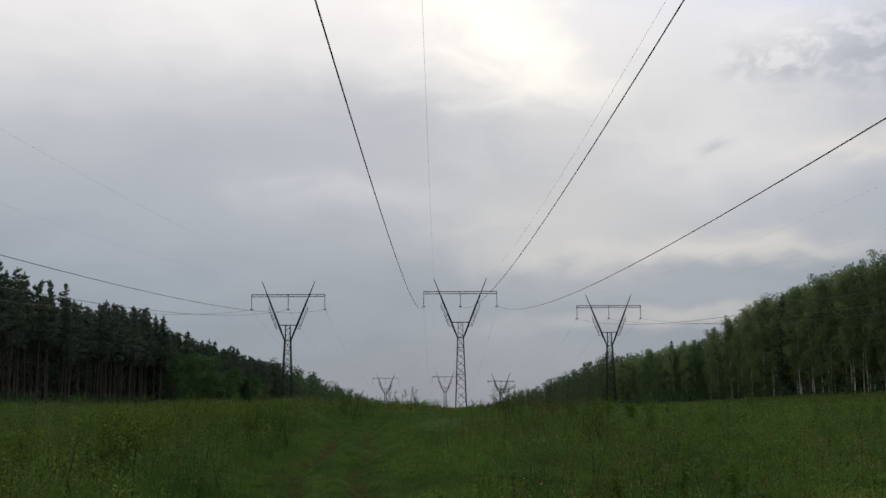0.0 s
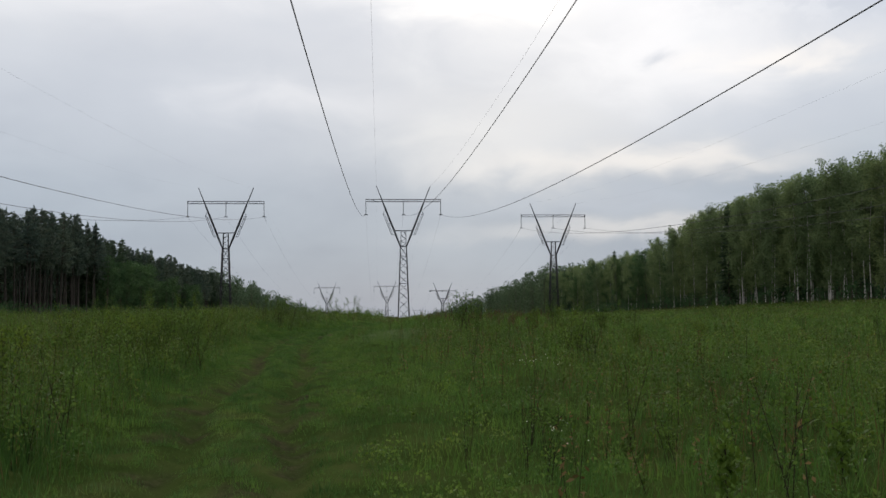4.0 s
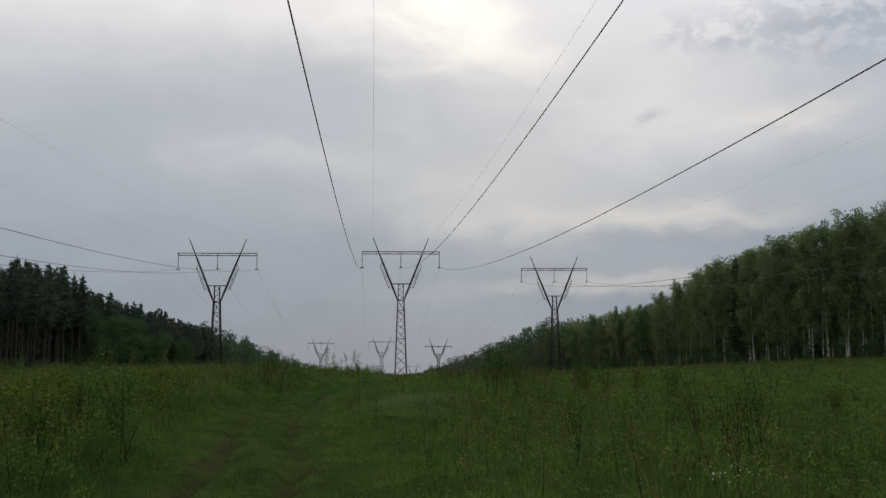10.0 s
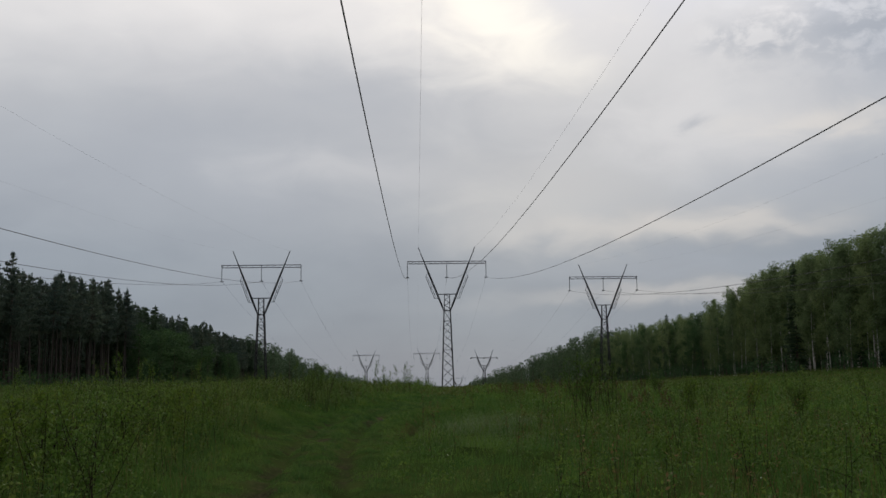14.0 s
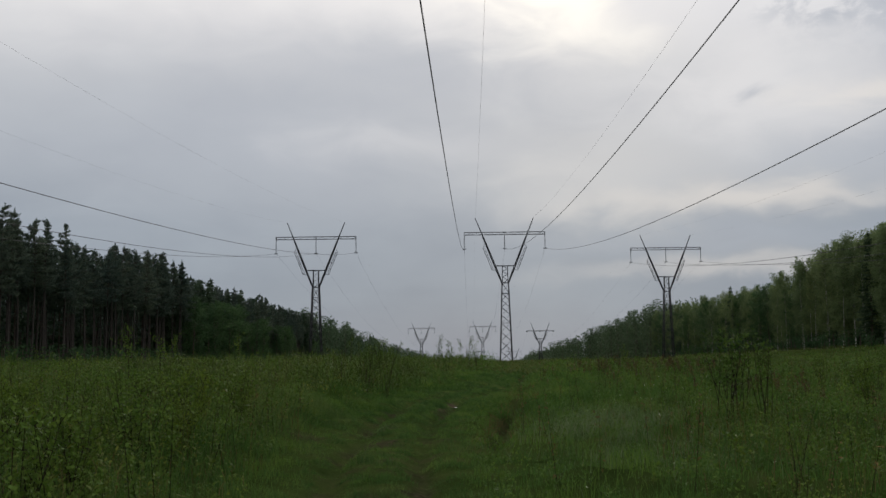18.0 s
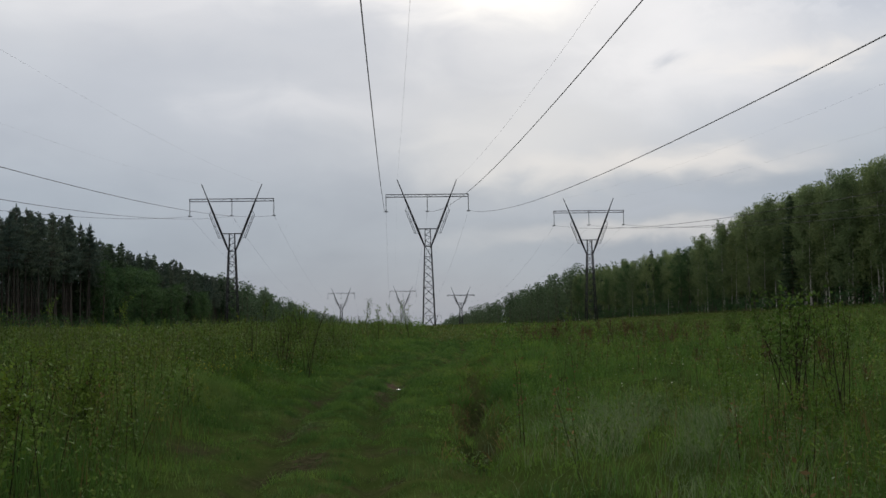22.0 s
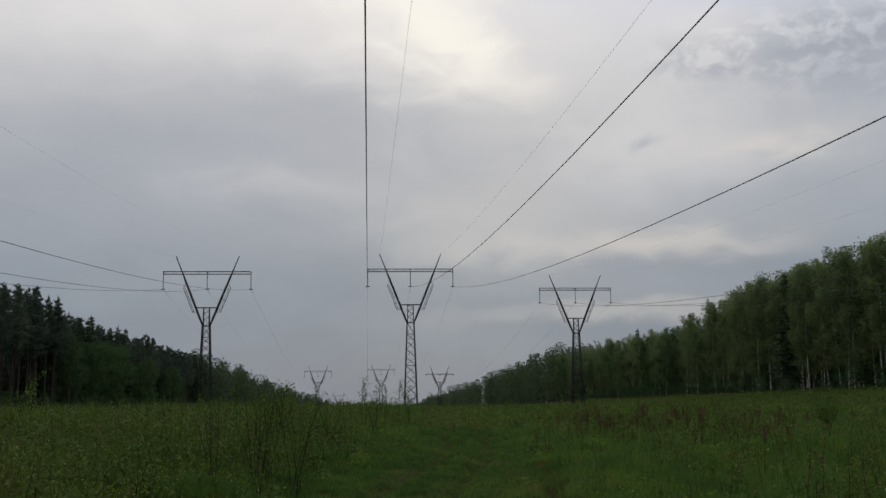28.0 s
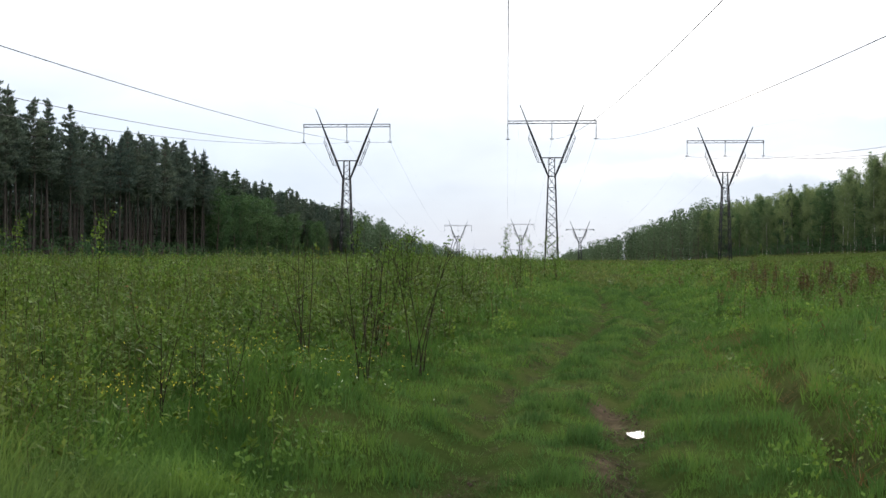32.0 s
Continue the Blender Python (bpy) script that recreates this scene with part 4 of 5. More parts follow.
def build_grass():
    rng = np.random.default_rng(21)
    x, y = scatter(265000, rng, 1.4, 230.0)
    # the trodden track carries finer, closer turf
    ty = 8 + 72 * rng.uniform(0, 1, 170000) ** 0.9
    x = np.concatenate([x, np.interp(ty, TRAIL_Y, TRAIL_X) + rng.normal(0, 0.95, len(ty))])
    y = np.concatenate([y, ty])
    # where the walk ends the ground is seen from nearest: close-set finer blades there
    fy = 45.5 + 17 * rng.uniform(0, 1, 100000) ** 1.5
    fx = -3.2 + (fy - 40.5) * 0.58 * rng.uniform(-1, 1, len(fy))
    x, y = np.concatenate([x, fx]), np.concatenate([y, fy])
    h, weedy = cover(x, y)
    far = reach(x, y)
    bare = mud(x, y)
    keep = (rng.uniform(0, 1, len(x)) > bare * 0.6) & (y > 7) & (gully(x, y) < 0.22)
    x, y, h, far = x[keep], y[keep], h[keep], far[keep]
    d = np.abs(trail_off(x, y))
    h = h * (1 - 0.55 * bare[keep]) * rng.uniform(0.55, 1.25, len(x)) * np.where(d < 1.2, np.clip(0.75 + 0.55 * wobble(x, y, 0.8, 47), 0.3, 1.4), 1.0)
    w = 0.0085 * (far / 7) ** 0.85 * rng.uniform(0.7, 1.4, len(x))
    lean = rng.uniform(0.1, 0.75, len(x))
    short = d < 1.25 + 0.35 * rng.normal(0, 1, len(x))
    for name, sel, mat, label in (("meadow_grass", ~short, M_GRASS, "tall uneven green meadow grass"),
                                  ("track_grass", short, M_TURF, "short trodden green grass on the track")):
        V, Q, T = blades(x[sel], y[sel], h[sel], w[sel] * (1.0 if name[0] == "m" else 1.15), lean[sel], rng)
        tagged(new(name, mesh_from(name, V, Q, T, mat)), label, "grass", kind="stuff")
    # sparse new blades on the worn soil itself
    sy = 43 + 22 * rng.uniform(0, 1, 42000) ** 1.3
    sx = np.interp(sy, TRAIL_Y, TRAIL_X) + rng.normal(0, 0.75, len(sy))
    k = (mud(sx, sy) > 0.15) & (clay(sx, sy) < 0.25) & (wobble(sx, sy, 0.5, 59) > -0.25)
    V, Q, T = blades(sx[k], sy[k], rng.uniform(0.025, 0.075, k.sum()), 0.009 * rng.uniform(0.6, 1.5, k.sum()), rng.uniform(0.3, 1.5, k.sum()), rng)
    tagged(new("sparse_turf", mesh_from("sparse_turf", V, Q, T, M_TURF)), "sparse short green blades on the worn soil", "grass", kind="stuff")
    # long bowed grass in tufts where the weeds stand back
    ky = rng.uniform(44.5, 53.0, 420)
    kx = np.interp(ky, TRAIL_Y, TRAIL_X) - 1.5 - 4.4 * rng.uniform(0, 1, 420)
    k = (opened(kx, ky) > 0.5) & (wobble(kx, ky, 1.6, 57) > -0.3)
    kx, ky = np.repeat(kx[k], 70), np.repeat(ky[k], 70)
    kx, ky = kx + rng.normal(0, 0.09, len(kx)), ky + rng.normal(0, 0.09, len(ky))
    V, Q, T = blades(kx, ky, rng.uniform(0.16, 0.36, len(kx)), 0.006 * rng.uniform(0.7, 1.4, len(kx)), rng.uniform(0.1, 0.75, len(kx)), rng)
    tagged(new("long_grass", mesh_from("long_grass", V, Q, T, M_GRASS)), "long bowed tufts of fresh green grass", "grass", kind="stuff")
    # withered grass hanging over the edges of the washed-out gully
    gy = rng.uniform(40, 57, 1500)
    gx = np.interp(gy, GULLY_Y, GULLY_X) + rng.choice([-1, 1], 1500) * rng.uniform(0.12, 0.4, 1500)
    V, Q, T = blades(gx, gy, rng.uniform(0.06, 0.24, 1500), 0.007 * rng.uniform(0.7, 1.5, 1500), rng.uniform(0.4, 1.6, 1500), rng)
    tagged(new("withered_grass", mesh_from("withered_grass", V, Q, T, M_DRY)), "withered brown grass over the gully's edges", "dry grass", kind="stuff")
    # a patch of pale bent grass beside the gully
    px, py = rng.normal(0.45, 0.7, 7000), rng.normal(40.5, 2.0, 7000)
    k = wobble(px, py, 0.9, 58) > -0.1
    V, Q, T = blades(px[k], py[k], rng.uniform(0.12, 0.34, k.sum()), 0.006 * rng.uniform(0.7, 1.4, k.sum()), rng.uniform(0.3, 1.2, k.sum()), rng)
    tagged(new("pale_grass", mesh_from("pale_grass", V, Q, T, M_PALE)), "pale greyish bent grass beside the gully", "grass", kind="stuff")
    # dry straw among it
    x, y = scatter(60000, rng, 1.35, 200.0)
    h, weedy = cover(x, y)
    sel = (weedy > 0.12) & (opened(x, y) < 0.3) & (mud(x, y) < 0.3) & (rng.uniform(0, 1, len(x)) < 0.25 + 0.6 * smoothstep(wobble(x, y, 8.0, 61) + 0.3))
    x, y, h = x[sel], y[sel], h[sel]
    V, Q, T = blades(x, y, h * rng.uniform(0.8, 1.6, len(x)), 0.007 * (reach(x, y) / 7) ** 0.7, rng.uniform(0.05, 0.5, len(x)), rng)
    tagged(new("dry_straw", mesh_from("dry_straw", V, Q, T, M_DRY)), "thin dry straw-coloured stalks in the meadow", "dry grass", kind="stuff")


build_grass()


def build_weeds():
    """Leafy upright weeds, as fireweed and nettles grow: stems with narrow leaves all round."""
    rng = np.random.default_rng(23)
    x, y = scatter(42000, rng, 1.25, 230.0)
    # thicker growth beside the end of the walk
    ey = 46 + 20 * rng.uniform(0, 1, 6000)
    x, y = np.concatenate([-3.6 - (ey - 40) * 0.5 * rng.uniform(0, 1, 6000), x]), np.concatenate([ey, y])
    h, weedy = cover(x, y)
    keep = rng.uniform(0, 1, len(x)) < weedy * (0.75 + 0.5 * wobble(x, y, 3.0, 51)) * (mud(x, y) < 0.2) * (1 - 0.85 * opened(x, y)) * (gully(x, y) < 0.15)
    x, y, weedy = x[keep][:24000], y[keep][:24000], weedy[keep][:24000]
    n = len(x)
    d = trail_off(x, y)
    far = reach(x, y)
    H = (0.26 + 0.64 * weedy) * rng.uniform(0.65, 1.25, n) * (1 + 0.22 * wobble(x, y, 7.0, 52)) * np.where(d < 0, 0.9, 0.62) * (1 - 0.45 * opened(x, y))
    z = ground_z(x, y) - 0.02
    lx, ly = rng.normal(0, 0.10, n) * H, rng.normal(0, 0.10, n) * H
    # stems
    wst = 0.004 * (far / 7) ** 0.7
    a = rng.uniform(0, np.pi, n)
    S = np.stack([np.cos(a) * wst, np.sin(a) * wst, 0 * a], 1)
    P, Tp = np.stack([x, y, z], 1), np.stack([x + lx, y + ly, z + H], 1)
    V = np.stack([P - S, P + S, Tp + S * 0.5, Tp - S * 0.5], 1).reshape(-1, 3)
    root = tagged(new("meadow_weeds"), "dense leafy green weeds standing in the meadow", "weeds", kind="stuff")
    part("stems", mesh_from("stems", V, np.arange(4 * n).reshape(-1, 4), None, M_GREENSTEM), root)
    # leaves
    VV, VT = [], []
    nearby = far < 16
    for k in range(15):
        u = rng.uniform(0.25, 1.02, n)
        c = P + (Tp - P) * u[:, None]
        b = rng.uniform(0, 2 * np.pi, n)
        L = (0.028 + 0.038 * np.sin(np.pi * np.clip(u, 0, 1)) ** 0.6) * rng.uniform(0.7, 1.3, n) * (far / 7) ** 0.30
        W = L * rng.uniform(0.34, 0.62, n) * (far / 7) ** 0.1
        rise = rng.uniform(-0.1, 1.2, n)
        out = np.stack([np.cos(b), np.sin(b), rise], 1)
        side = np.stack([-np.sin(b), np.cos(b), rng.normal(0, 0.25, n)], 1)
        mid = c + out * (L * 0.5)[:, None]
        tip = c + out * L[:, None] - np.array([0, 0, 1]) * (L * rng.uniform(0, 0.4, n))[:, None]
        VV.append(np.stack([c, mid + side * (W / 2)[:, None], tip, mid - side * (W / 2)[:, None]], 1)[nearby])
        VT.append(np.stack([c + side * (W / 2)[:, None], tip, c - side * (W / 2)[:, None]], 1)[~nearby])
    V, V2 = np.concatenate(VV).reshape(-1, 3), np.concatenate(VT).reshape(-1, 3)
    part("leaves", mesh_from("leaves", np.concatenate([V, V2]), np.arange(len(V)).reshape(-1, 4),
                             len(V) + np.arange(len(V2)).reshape(-1, 3), M_WEED), root)


build_weeds()


def build_far_meadow():
    """Rank growth on the far meadow up to the feet of the woods, coarse because it is never near."""
    rng = np.random.default_rng(33)
    n = 130000
    y = 75 + 345 * rng.uniform(0, 1, n) ** 1.5
    x = rng.uniform(-76, 84, n)
    k = (np.abs(x) < 12 + (y - 20) * 0.62) & (rng.uniform(0, 1, n) < 0.55 + 0.6 * wobble(x, y, 14.0, 63))
    x, y = x[k], y[k]
    n = len(x)
    C = np.stack([x, y, ground_z(x, y) + rng.uniform(0.05, 0.45, n) * (0.75 + 0.4 * wobble(x, y, 9.0, 64))], 1)
    L = 0.20 * (y / 100) ** 0.4
    V, Q = leaf_quads(C, L, L * 0.45, rng, 0.9)
    tagged(new("far_growth", mesh_from("far_growth", V, Q, None, M_RANK)), "rank uneven weeds over the far meadow", "weeds", kind="stuff")


build_far_meadow()


def build_herbs():
    """Low mounds of small leaves that make the meadow clumpy, with hollows between."""
    rng = np.random.default_rng(27)
    x, y = scatter(9000, rng, 1.15, 120.0)
    d = trail_off(x, y)
    k = (np.abs(d) > 1.25) & (mud(x, y) < 0.2) & (wobble(x, y, 2.0, 53) > -0.3) & (gully(x, y) < 0.2)
    x, y, d = x[k][:4200], y[k][:4200], d[k][:4200]
    n = len(x)
    R = rng.uniform(0.12, 0.32, n) * (reach(x, y) / 7) ** 0.25
    H = R * rng.uniform(0.7, 1.5, n) + np.where(d < 0, 0.12 + 0.36 * smoothstep((-d - 1.3) / 1.2) * rng.uniform(0.5, 1.0, n) * (1 - 0.7 * opened(x, y)), 0.04)
    z = ground_z(x, y)
    C, S = [], []
    for i in range(44):
        a, u = rng.uniform(0, 2 * np.pi, n), np.sqrt(rng.uniform(0, 1, n))
        C.append(np.stack([x + R * u * np.cos(a), y + R * u * np.sin(a), z + H * np.sqrt(np.maximum(1.05 - u * u, 0)) * rng.uniform(0.65, 1.08, n)], 1))
        S.append(0.038 * (reach(x, y) / 7) ** 0.45 * rng.uniform(0.8, 1.2, n))
    C, S = np.concatenate(C), np.concatenate(S)
    V, Q = leaf_quads(C, S, S * 0.62, rng, 0.4)
    tagged(new("low_herbs", mesh_from("low_herbs", V, Q, None, M_HERB)), "low leafy herb clumps among the grass", "herbs", kind="stuff")


build_herbs()


def build_stalks():
    """Brown stalks of last year's weeds with a few curled leaves left on them."""
    rng = np.random.default_rng(35)
    n = 1000
    y = 7 + 75 * rng.uniform(0, 1, n) ** 0.9
    side = np.where(rng.uniform(0, 1, n) < 0.7, 1, -1)
    x = np.interp(y, TRAIL_Y, TRAIL_X) + side * (1.9 + 9 * rng.uniform(0, 1, n) ** 1.2)
    k = (wobble(x, y, 3.5, 73) > 0.0) & (gully(x, y) < 0.1)
    x, y = x[k], y[k]
    n = len(x)
    H = rng.uniform(0.4, 0.95, n)
    P = np.stack([x, y, ground_z(x, y) - 0.02], 1)
    Tp = P + np.stack([rng.normal(0, 0.16, n) * H, rng.normal(0, 0.16, n) * H, H], 1)
    a = rng.uniform(0, np.pi, n)
    S = np.stack([np.cos(a), np.sin(a), 0 * a], 1) * 0.0042
    root = tagged(new("brown_stalks"), "dry brown weed stalks left from last year", "dry stalks", kind="stuff")
    V = np.concatenate([np.stack([P - R, P + R, Tp + R * 0.4, Tp - R * 0.4], 1).reshape(-1, 3) for R in (S, np.cross(S, [0, 0, 1]))])
    part("stems", mesh_from("stems", V, np.arange(len(V)).reshape(-1, 4), None, M_STEM), root)
    C = [P + (Tp - P) * rng.uniform(0.35, 1.03, n)[:, None] + rng.normal(0, 0.022, (n, 3)) for _ in range(16)]
    V, Q = leaf_quads(np.concatenate(C), 0.042, 0.018, rng, 0.2)
    part("leaves", mesh_from("leaves", V, Q, None, M_DRY), root)


build_stalks()


def build_shoots():
    """Young leafy shoots crowding the left verge, with small rounded leaves all the way up."""
    rng = np.random.default_rng(29)
    n = 1600
    y = 9 + 64 * rng.uniform(0, 1, n)
    x = np.interp(y, TRAIL_Y, TRAIL_X) - 1.7 - 1.6 * smoothstep((y - 45) / 4) - 6.5 * rng.uniform(0, 1, n) ** 1.3
    right = rng.uniform(0, 1, n) < 0.16
    x = np.where(right, np.interp(y, TRAIL_Y, TRAIL_X) + 3.6 + 5 * rng.uniform(0, 1, n), x)
    keep = (wobble(x, y, 3.2, 71) > -0.35) & (rng.uniform(0, 1, n) > 0.92 * opened(x, y))
    x, y, right = x[keep], y[keep], right[keep]
    n = len(x)
    H = rng.uniform(0.5, 1.1, n) * np.where(right, 0.7, 1.0)
    P = np.stack([x, y, ground_z(x, y) - 0.02], 1)
    lean = rng.normal(0, 0.13, (n, 2)) * H[:, None]
    Tp = P + np.stack([lean[:, 0], lean[:, 1], H], 1)
    a = rng.uniform(0, np.pi, n)
    S = np.stack([np.cos(a), np.sin(a), 0 * a], 1) * 0.005
    root = tagged(new("leafy_shoots"), "crowded young leafy shoots with dark stems along the track", "shoots", kind="stuff")
    V = np.concatenate([np.stack([P - R, P + R, Tp + R * 0.4, Tp - R * 0.4], 1).reshape(-1, 3) for R in (S, np.cross(S, [0, 0, 1]))])
    part("stems", mesh_from("stems", V, np.arange(len(V)).reshape(-1, 4), None, M_STEM), root)
    C = []
    for k in range(52):
        u = rng.uniform(0.3, 1.05, n)
        r = 0.11 * H * rng.uniform(0.2, 1, n) * (1.15 - 0.6 * u)
        b = rng.uniform(0, 2 * np.pi, n)
        C.append(P + (Tp - P) * u[:, None] + np.stack([np.cos(b) * r, np.sin(b) * r, 0.03 * rng.normal(0, 1, n)], 1))
    V, Q = leaf_quads(np.concatenate(C), 0.046, 0.027, rng, 0.5)
    part("leaves", mesh_from("leaves", V, Q, None, M_SAPLING), root)


build_shoots()


def sapling(seed, H, stems, leafy, mat=None, name="sapling", label="young broad-leaved sapling with bare lower stems", leaf=0.048):
    rng = np.random.default_rng(seed)
    root = tagged(new(name), label, name.split("_")[-1], name.replace("_bush", "") + ("s in the meadow" if name == "sapling" else " bushes in the meadow"))
    C, tw = [], []
    for s in range(stems):
        a = rng.uniform(0, 6.28)
        sp = rng.uniform(0.05, 0.32) * H * (0.25 if stems < 3 else 1)
        h = H * rng.uniform(0.6, 1.0) if s else H
        u = np.linspace(0, 1, 6)
        b0 = rng.normal(0, 0.05, 2)
        P = np.stack([b0[0] + sp * np.cos(a) * u ** 1.3 + 0.02 * np.sin(5 * u + s), b0[1] + sp * np.sin(a) * u ** 1.3, h * u - 0.05 * (u == 0)], 1)
        for k in range(int(3 + 6 * leafy)):
            t = rng.uniform(0.35, 0.95)
            c = np.array([np.interp(t, u, P[:, i]) for i in range(3)])
            e = c + np.array([rng.normal(0, 0.12), rng.normal(0, 0.12), rng.uniform(0.05, 0.22)]) * H / 1.6
            tw.append(tube([c, e], [0.004, 0.002], 3))
            m = int(1.7 * rng.integers(3, 8) * leafy + 1)
            C.append(c + (e - c) * rng.uniform(0.3, 1.1, (m, 1)) + rng.normal(0, 0.035, (m, 3)))
        m = int(28 * leafy + 3)
        C.append(np.array([np.interp(t, u, P[:, 2]) * np.array([0, 0, 1]) + [np.interp(t, u, P[:, 0]), np.interp(t, u, P[:, 1]), 0]
                           for t in rng.uniform(0.55, 1.02, m)]) + rng.normal(0, 0.04, (m, 3)))
        V, Q = tube(P, 0.0047 * H * (1 - 0.6 * u), 5)
        part("stem", mesh_from("stem", V, Q, None, M_STEM, True), root)
    V, Q = join(tw)
    tagged(part("branching", mesh_from("branching", V, Q, None, M_STEM), root), kind="stuff")
    C = np.concatenate(C)
    V, Q = leaf_quads(C, leaf, leaf * 0.62, rng, 0.3)
    part("leaves", mesh_from("leaves", V, Q, None, mat or M_SAPLING), root)
    return root


def plant_willows():
    """The thicket of young willow beside the track."""
    rng = np.random.default_rng(39)
    models = [sapling(20 + k, 1.2, 7 + k, 1.0, M_WEED, "willow_bush", "leafy young willow bush with many upright stems", 0.042) for k in range(4)]
    spots = []
    for y0, y1, x0, x1, n in ((13, 24, -4.2, -8.0, 10), (24, 34, -4.5, -9.0, 22), (34, 46, -5.2, -11.0, 26), (53, 64, -6.5, -13.0, 12), (26, 46, 4.8, 9.0, 5)):
        spots += [(x0 + (x1 - x0) * rng.uniform(0, 1) ** 1.2, rng.uniform(y0, y1), rng.uniform(0.6, 1.05)) for _ in range(n)]
    for k, (x, y, s) in enumerate(spots):
        m = pose(x, y, float(ground_z(x, y)) - 0.02, 0, 0, rng.uniform(0, 360))
        if k < len(models):
            ob = models[k]
            ob.matrix_world = m @ Matrix.Diagonal((s, s, s, 1))
        else:
            ob = copy_thing(models[k % len(models)], m)
            ob.scale = (s, s, s)


plant_willows()


def plant_saplings():
    rng = np.random.default_rng(31)
    models = [sapling(1, 1.6, 4, 0.8), sapling(2, 1.9, 1, 1.4), sapling(3, 1.4, 7, 0.45), sapling(4, 1.5, 5, 1.0), sapling(5, 1.2, 3, 0.25), sapling(6, 1.3, 9, 0.7), sapling(8, 1.5, 5, 0.1),
              sapling(11, 0.65, 2, 0.8, M_WEED, "sapling", "low sapling with large fresh rounded leaves", 0.055)]
    base = [1.6, 1.9, 1.4, 1.5, 1.2, 1.3, 1.5, 0.65]
    # x, y, model, height
    spots = [(2.0, 12.0, 7, 0.68), (2.75, 12.1, 7, 0.6), (3.3, 11.7, 7, 0.62), (-3.9, 27.2, 0, 1.25), (-4.2, 28.0, 3, 1.15), (-3.2, 15.6, 4, 1.0), (-3.4, 15.2, 4, 0.9), (4.3, 30.4, 3, 1.25), (4.6, 30.0, 5, 1.0),
             (-7.05, 41.2, 1, 1.6), (3.6, 25.6, 5, 1.1), (4.0, 26.0, 2, 1.3), (2.6, 42.2, 5, 1.6), (2.95, 42.7, 2, 1.65), (3.3, 42.4, 2, 1.5), (6.6, 46.0, 2, 1.3), (-6.1, 39.0, 3, 1.3), (-6.6, 38.6, 5, 1.25), (-5.6, 39.6, 0, 1.2), (-7.2, 38.0, 3, 1.3), (-4.6, 25.5, 3, 1.2), (-5.3, 26.4, 5, 1.2), (-4.9, 31.0, 5, 1.1), (-5.6, 31.6, 3, 1.25),
             (-8.4, 44.1, 1, 2.0), (-8.9, 56.0, 1, 1.9), (-5.25, 51.9, 6, 1.35), (-4.65, 51.7, 6, 1.5), (-4.25, 53.0, 6, 1.55), (-4.7, 53.5, 2, 1.4), (-5.3, 61.0, 3, 1.7), (-5.0, 60.2, 2, 1.6), (-3.9, 60.5, 0, 1.4),
             (-6.2, 62.5, 1, 1.9), (-3.3, 72.0, 1, 1.9), (-2.9, 71.5, 3, 1.6), (-1.9, 78.0, 1, 1.9), (-1.5, 77.0, 0, 1.6), (-2.4, 80.0, 1, 1.7),
             (-5.6, 49.4, 4, 0.75), (-5.2, 49.0, 4, 0.7), (2.4, 14.6, 5, 0.7), (-12.0, 60.0, 1, 1.9), (-15.5, 66.0, 0, 1.7), (8.5, 55.0, 5, 1.1), (9.5, 47.0, 3, 1.2)]
    for _ in range(70):
        y = rng.uniform(24, 120)
        x = -1 + rng.uniform(-0.42, 0.42) * y * 1.1
        d = float(trail_off(np.array([x]), np.array([y]))[0])
        if -1.8 < d < 3.0:
            continue
        spots.append((x, y, int(rng.integers(6)), rng.uniform(0.9, 1.7) * (1.0 if d < 0 else 0.8)))
    for _ in range(60):                                     # thin, nearly bare young stems by the track
        y = rng.uniform(11, 62)
        x = float(np.interp(y, TRAIL_Y, TRAIL_X)) + rng.choice([-1, 1]) * rng.uniform(2.0, 5.5)
        spots.append((x, y, 4, rng.uniform(0.55, 1.0)))
    seen = set()
    for x, y, i, h in spots:
        s = h / base[i]
        m = pose(x, y, float(ground_z(x, y)) - 0.02, 0, 0, rng.uniform(0, 360))
        if i not in seen:
            ob = models[i]
            ob.matrix_world = m @ Matrix.Diagonal((s, s, s, 1))
            seen.add(i)
        else:
            ob = copy_thing(models[i], m)
            ob.scale = (s, s, s)


plant_saplings()


def dock(seed):
    rng = np.random.default_rng(seed)
    H = 1.0
    root = tagged(new("dock_plant"), "rust-brown dock plant with dry seed heads", "dock", "dock plants in the meadow")
    C = []
    for s in range(3):
        a, sp = rng.uniform(0, 6.28), rng.uniform(0.02, 0.2)
        u = np.linspace(0, 1, 4)
        P = np.stack([sp * np.cos(a) * u, sp * np.sin(a) * u, H * rng.uniform(0.7, 1.0) * u - 0.05 * (u == 0)], 1)
        V, Q = tube(P, 0.007 * (1 - 0.6 * u), 4)
        st = part("stem", mesh_from("stem", V, Q, None, M_STEM), root)
        t = rng.uniform(0.42, 1.0, 60) ** 0.8
        C = np.stack([np.interp(t, u, P[:, i]) for i in range(3)], 1) + rng.normal(0, 0.035, (60, 3))
        V, Q = leaf_quads(C, 0.05, 0.028, rng)
        k = np.arange(60)
        V.reshape(-1, 4, 3)[k, 0] = np.stack([np.interp(t, u, P[:, i]) for i in range(3)], 1)
        part("seed_head", mesh_from("seed_head", V, Q, None, M_DOCK), st)
    return root


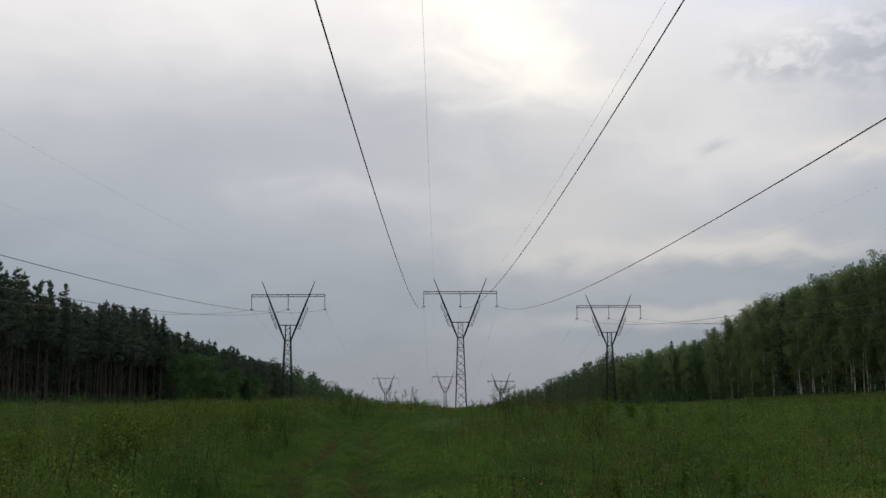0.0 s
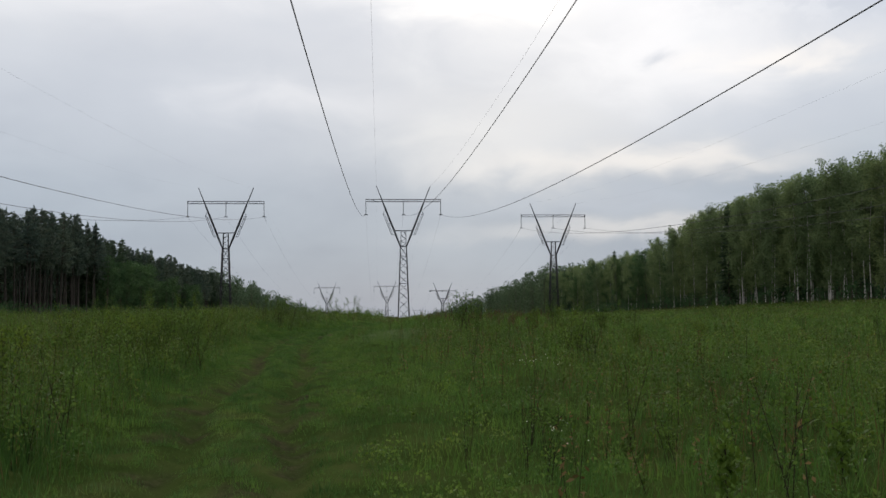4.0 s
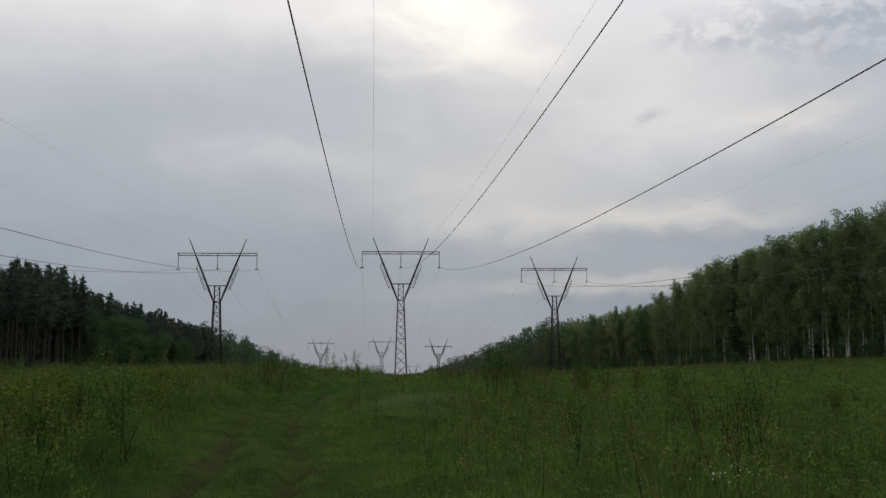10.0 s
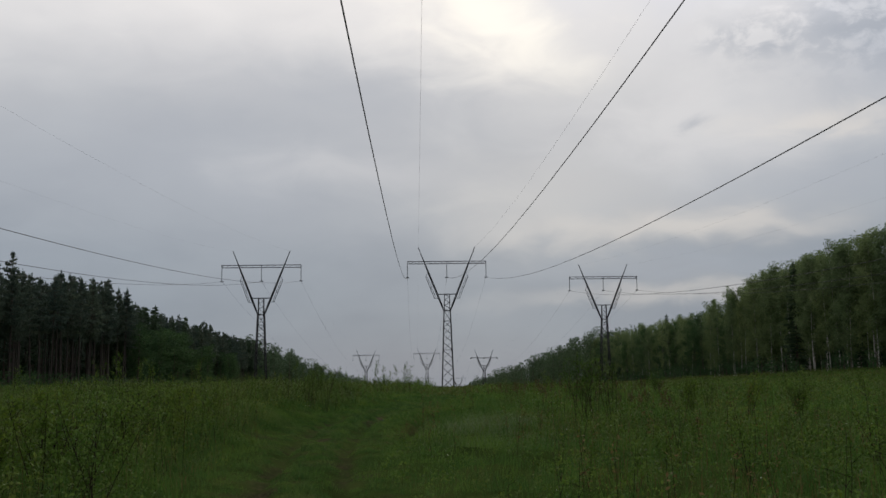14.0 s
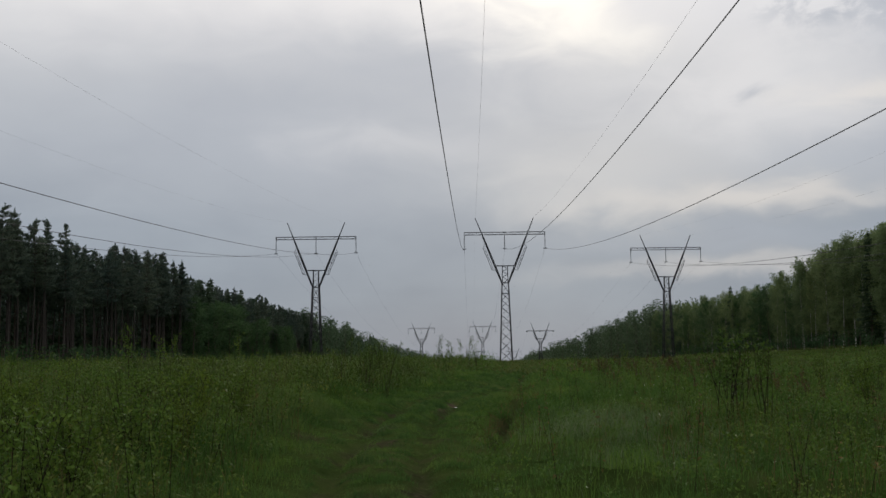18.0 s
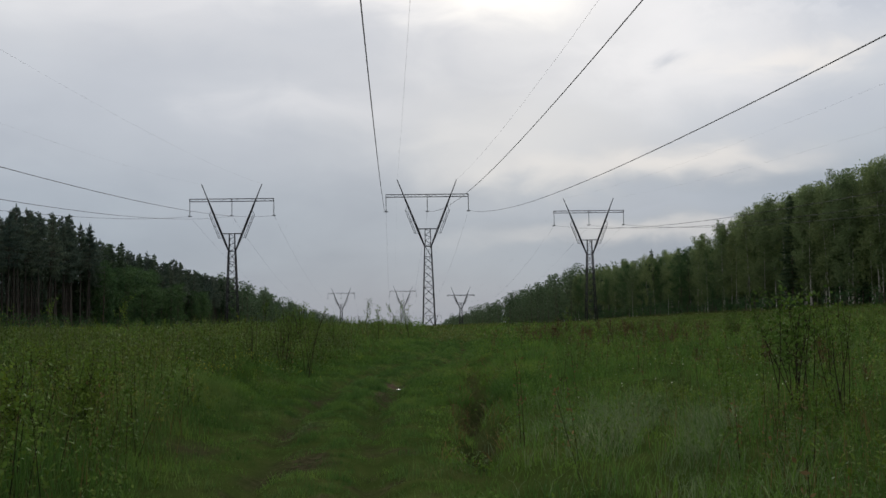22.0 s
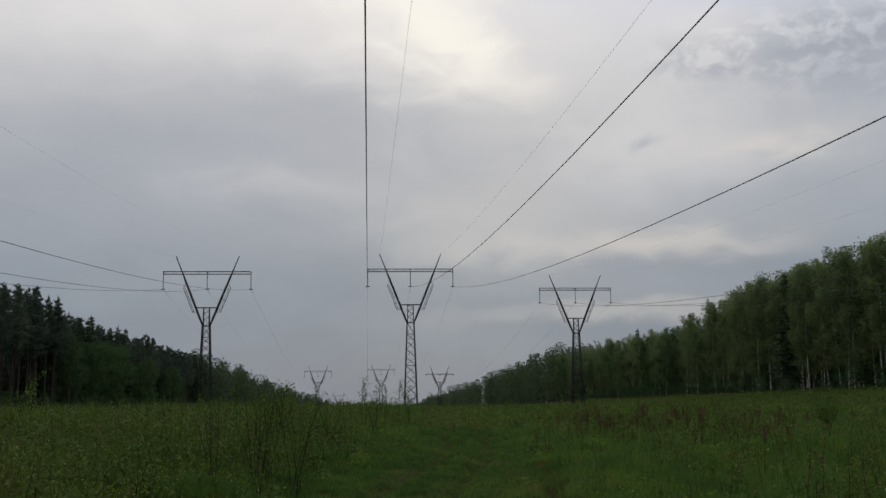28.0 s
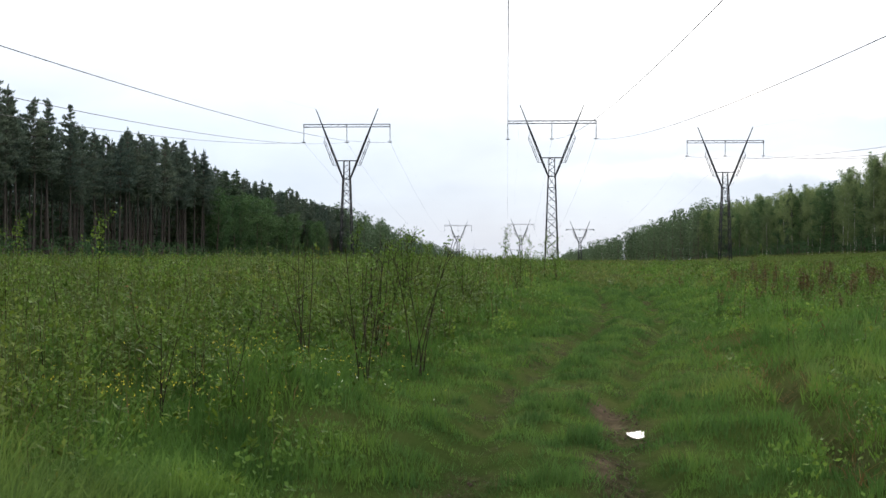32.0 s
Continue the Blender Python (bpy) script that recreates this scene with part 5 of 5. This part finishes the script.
def plant_docks():
    rng = np.random.default_rng(37)
    models = [dock(k) for k in range(4)]
    spots = [(rng.normal(4.6, 1.5), rng.normal(67.5, 4.0), rng.uniform(0.4, 0.8)) for _ in range(30)]
    spots += [(rng.uniform(3.0, 7.0), rng.uniform(46, 66), rng.uniform(0.5, 0.8)) for _ in range(16)]
    spots += [(rng.normal(7.5, 2.0), rng.normal(74, 4.0), rng.uniform(0.6, 0.95)) for _ in range(24)]
    spots += [(rng.uniform(5.0, 12.0), rng.uniform(66, 90), rng.uniform(0.5, 0.9)) for _ in range(10)]
    for k, (x, y, s) in enumerate(spots):
        m = pose(x, y, float(ground_z(x, y)) - 0.02, 0, 0, rng.uniform(0, 360))
        if k < 4:
            models[k].matrix_world = m @ Matrix.Diagonal((s, s, s, 1))
        else:
            ob = copy_thing(models[k % 4], m)
            ob.scale = (s, s, s)


plant_docks()


def flowers(name, label, mat, size, area, rng, lift):
    """Small flower heads scattered round the given middles."""
    C = []
    for cx, cy, sx, sy, k in area:
        x, y = rng.normal(cx, sx, k), rng.normal(cy, sy, k)
        h, _ = cover(x, y)
        C.append(np.stack([x, y, ground_z(x, y) + h * rng.uniform(0.7, 1.1, k) + lift], 1))
    C = np.concatenate(C)
    V, Q = [], []
    for t in range(3):
        v, q = leaf_quads(C + rng.normal(0, size * 0.25, C.shape), size, size * 0.7, rng)
        V.append(v)
        Q.append(q + t * 4 * len(C))
    tagged(new(name, mesh_from(name, np.concatenate(V), np.concatenate(Q), None, mat)), label, "flowers", kind="stuff")


def build_clods():
    """Small clods and crumbs of clay on the worn ground."""
    rng = np.random.default_rng(47)
    y = 46.8 + 6 * rng.uniform(0, 1, 900)
    x = np.interp(y, TRAIL_Y, TRAIL_X) + rng.choice([-0.56, 0.56], 900) + rng.normal(0, 0.16, 900)
    k = mud(x, y) > 0.35
    x, y = x[k], y[k]
    n = len(x)
    s = rng.uniform(0.004, 0.015, n)
    z = ground_z(x, y)
    d = rng.normal(0, 1, (n, 6, 3)) * 0.25 + np.array([[1, 0, 0], [0, 1, 0], [-1, 0, 0], [0, -1, 0], [0, 0, 0.8], [0, 0, -0.5]])
    V = np.stack([x, y, z], 1)[:, None, :] + d * s[:, None, None]
    f = np.array([[0, 1, 4], [1, 2, 4], [2, 3, 4], [3, 0, 4], [1, 0, 5], [2, 1, 5], [3, 2, 5], [0, 3, 5]])
    T = (6 * np.arange(n))[:, None, None] + f[None]
    tagged(new("clay_clods", mesh_from("clay_clods", V.reshape(-1, 3), None, T.reshape(-1, 3), M_MUD)), "small reddish clay clods on the worn track", "clods", kind="stuff")


build_clods()
flower_rng = np.random.default_rng(43)
flowers("yellow_flowers", "small yellow meadow flowers in the grass", M_YELLOW, 0.012,
        [(-5.7, 48.2, 0.5, 0.4, 150), (-5.3, 50.0, 0.5, 0.6, 130), (-5.0, 51.8, 0.45, 0.7, 110)], flower_rng, 0.10)
flowers("white_flowers", "small white meadow flowers in the grass", M_WHITE, 0.014,
        [(2.1, 21.5, 0.1, 0.2, 14), (1.65, 16.1, 0.2, 0.2, 9), (2.6, 22.7, 0.15, 0.3, 8), (3.0, 46.2, 0.8, 1.6, 40), (0.9, 44.0, 0.8, 2.0, 18), (4.5, 33, 2.0, 4.0, 14),
         (-4.6, 51.0, 0.4, 0.8, 10), (6, 60, 3, 6, 60)], flower_rng, 0.03)
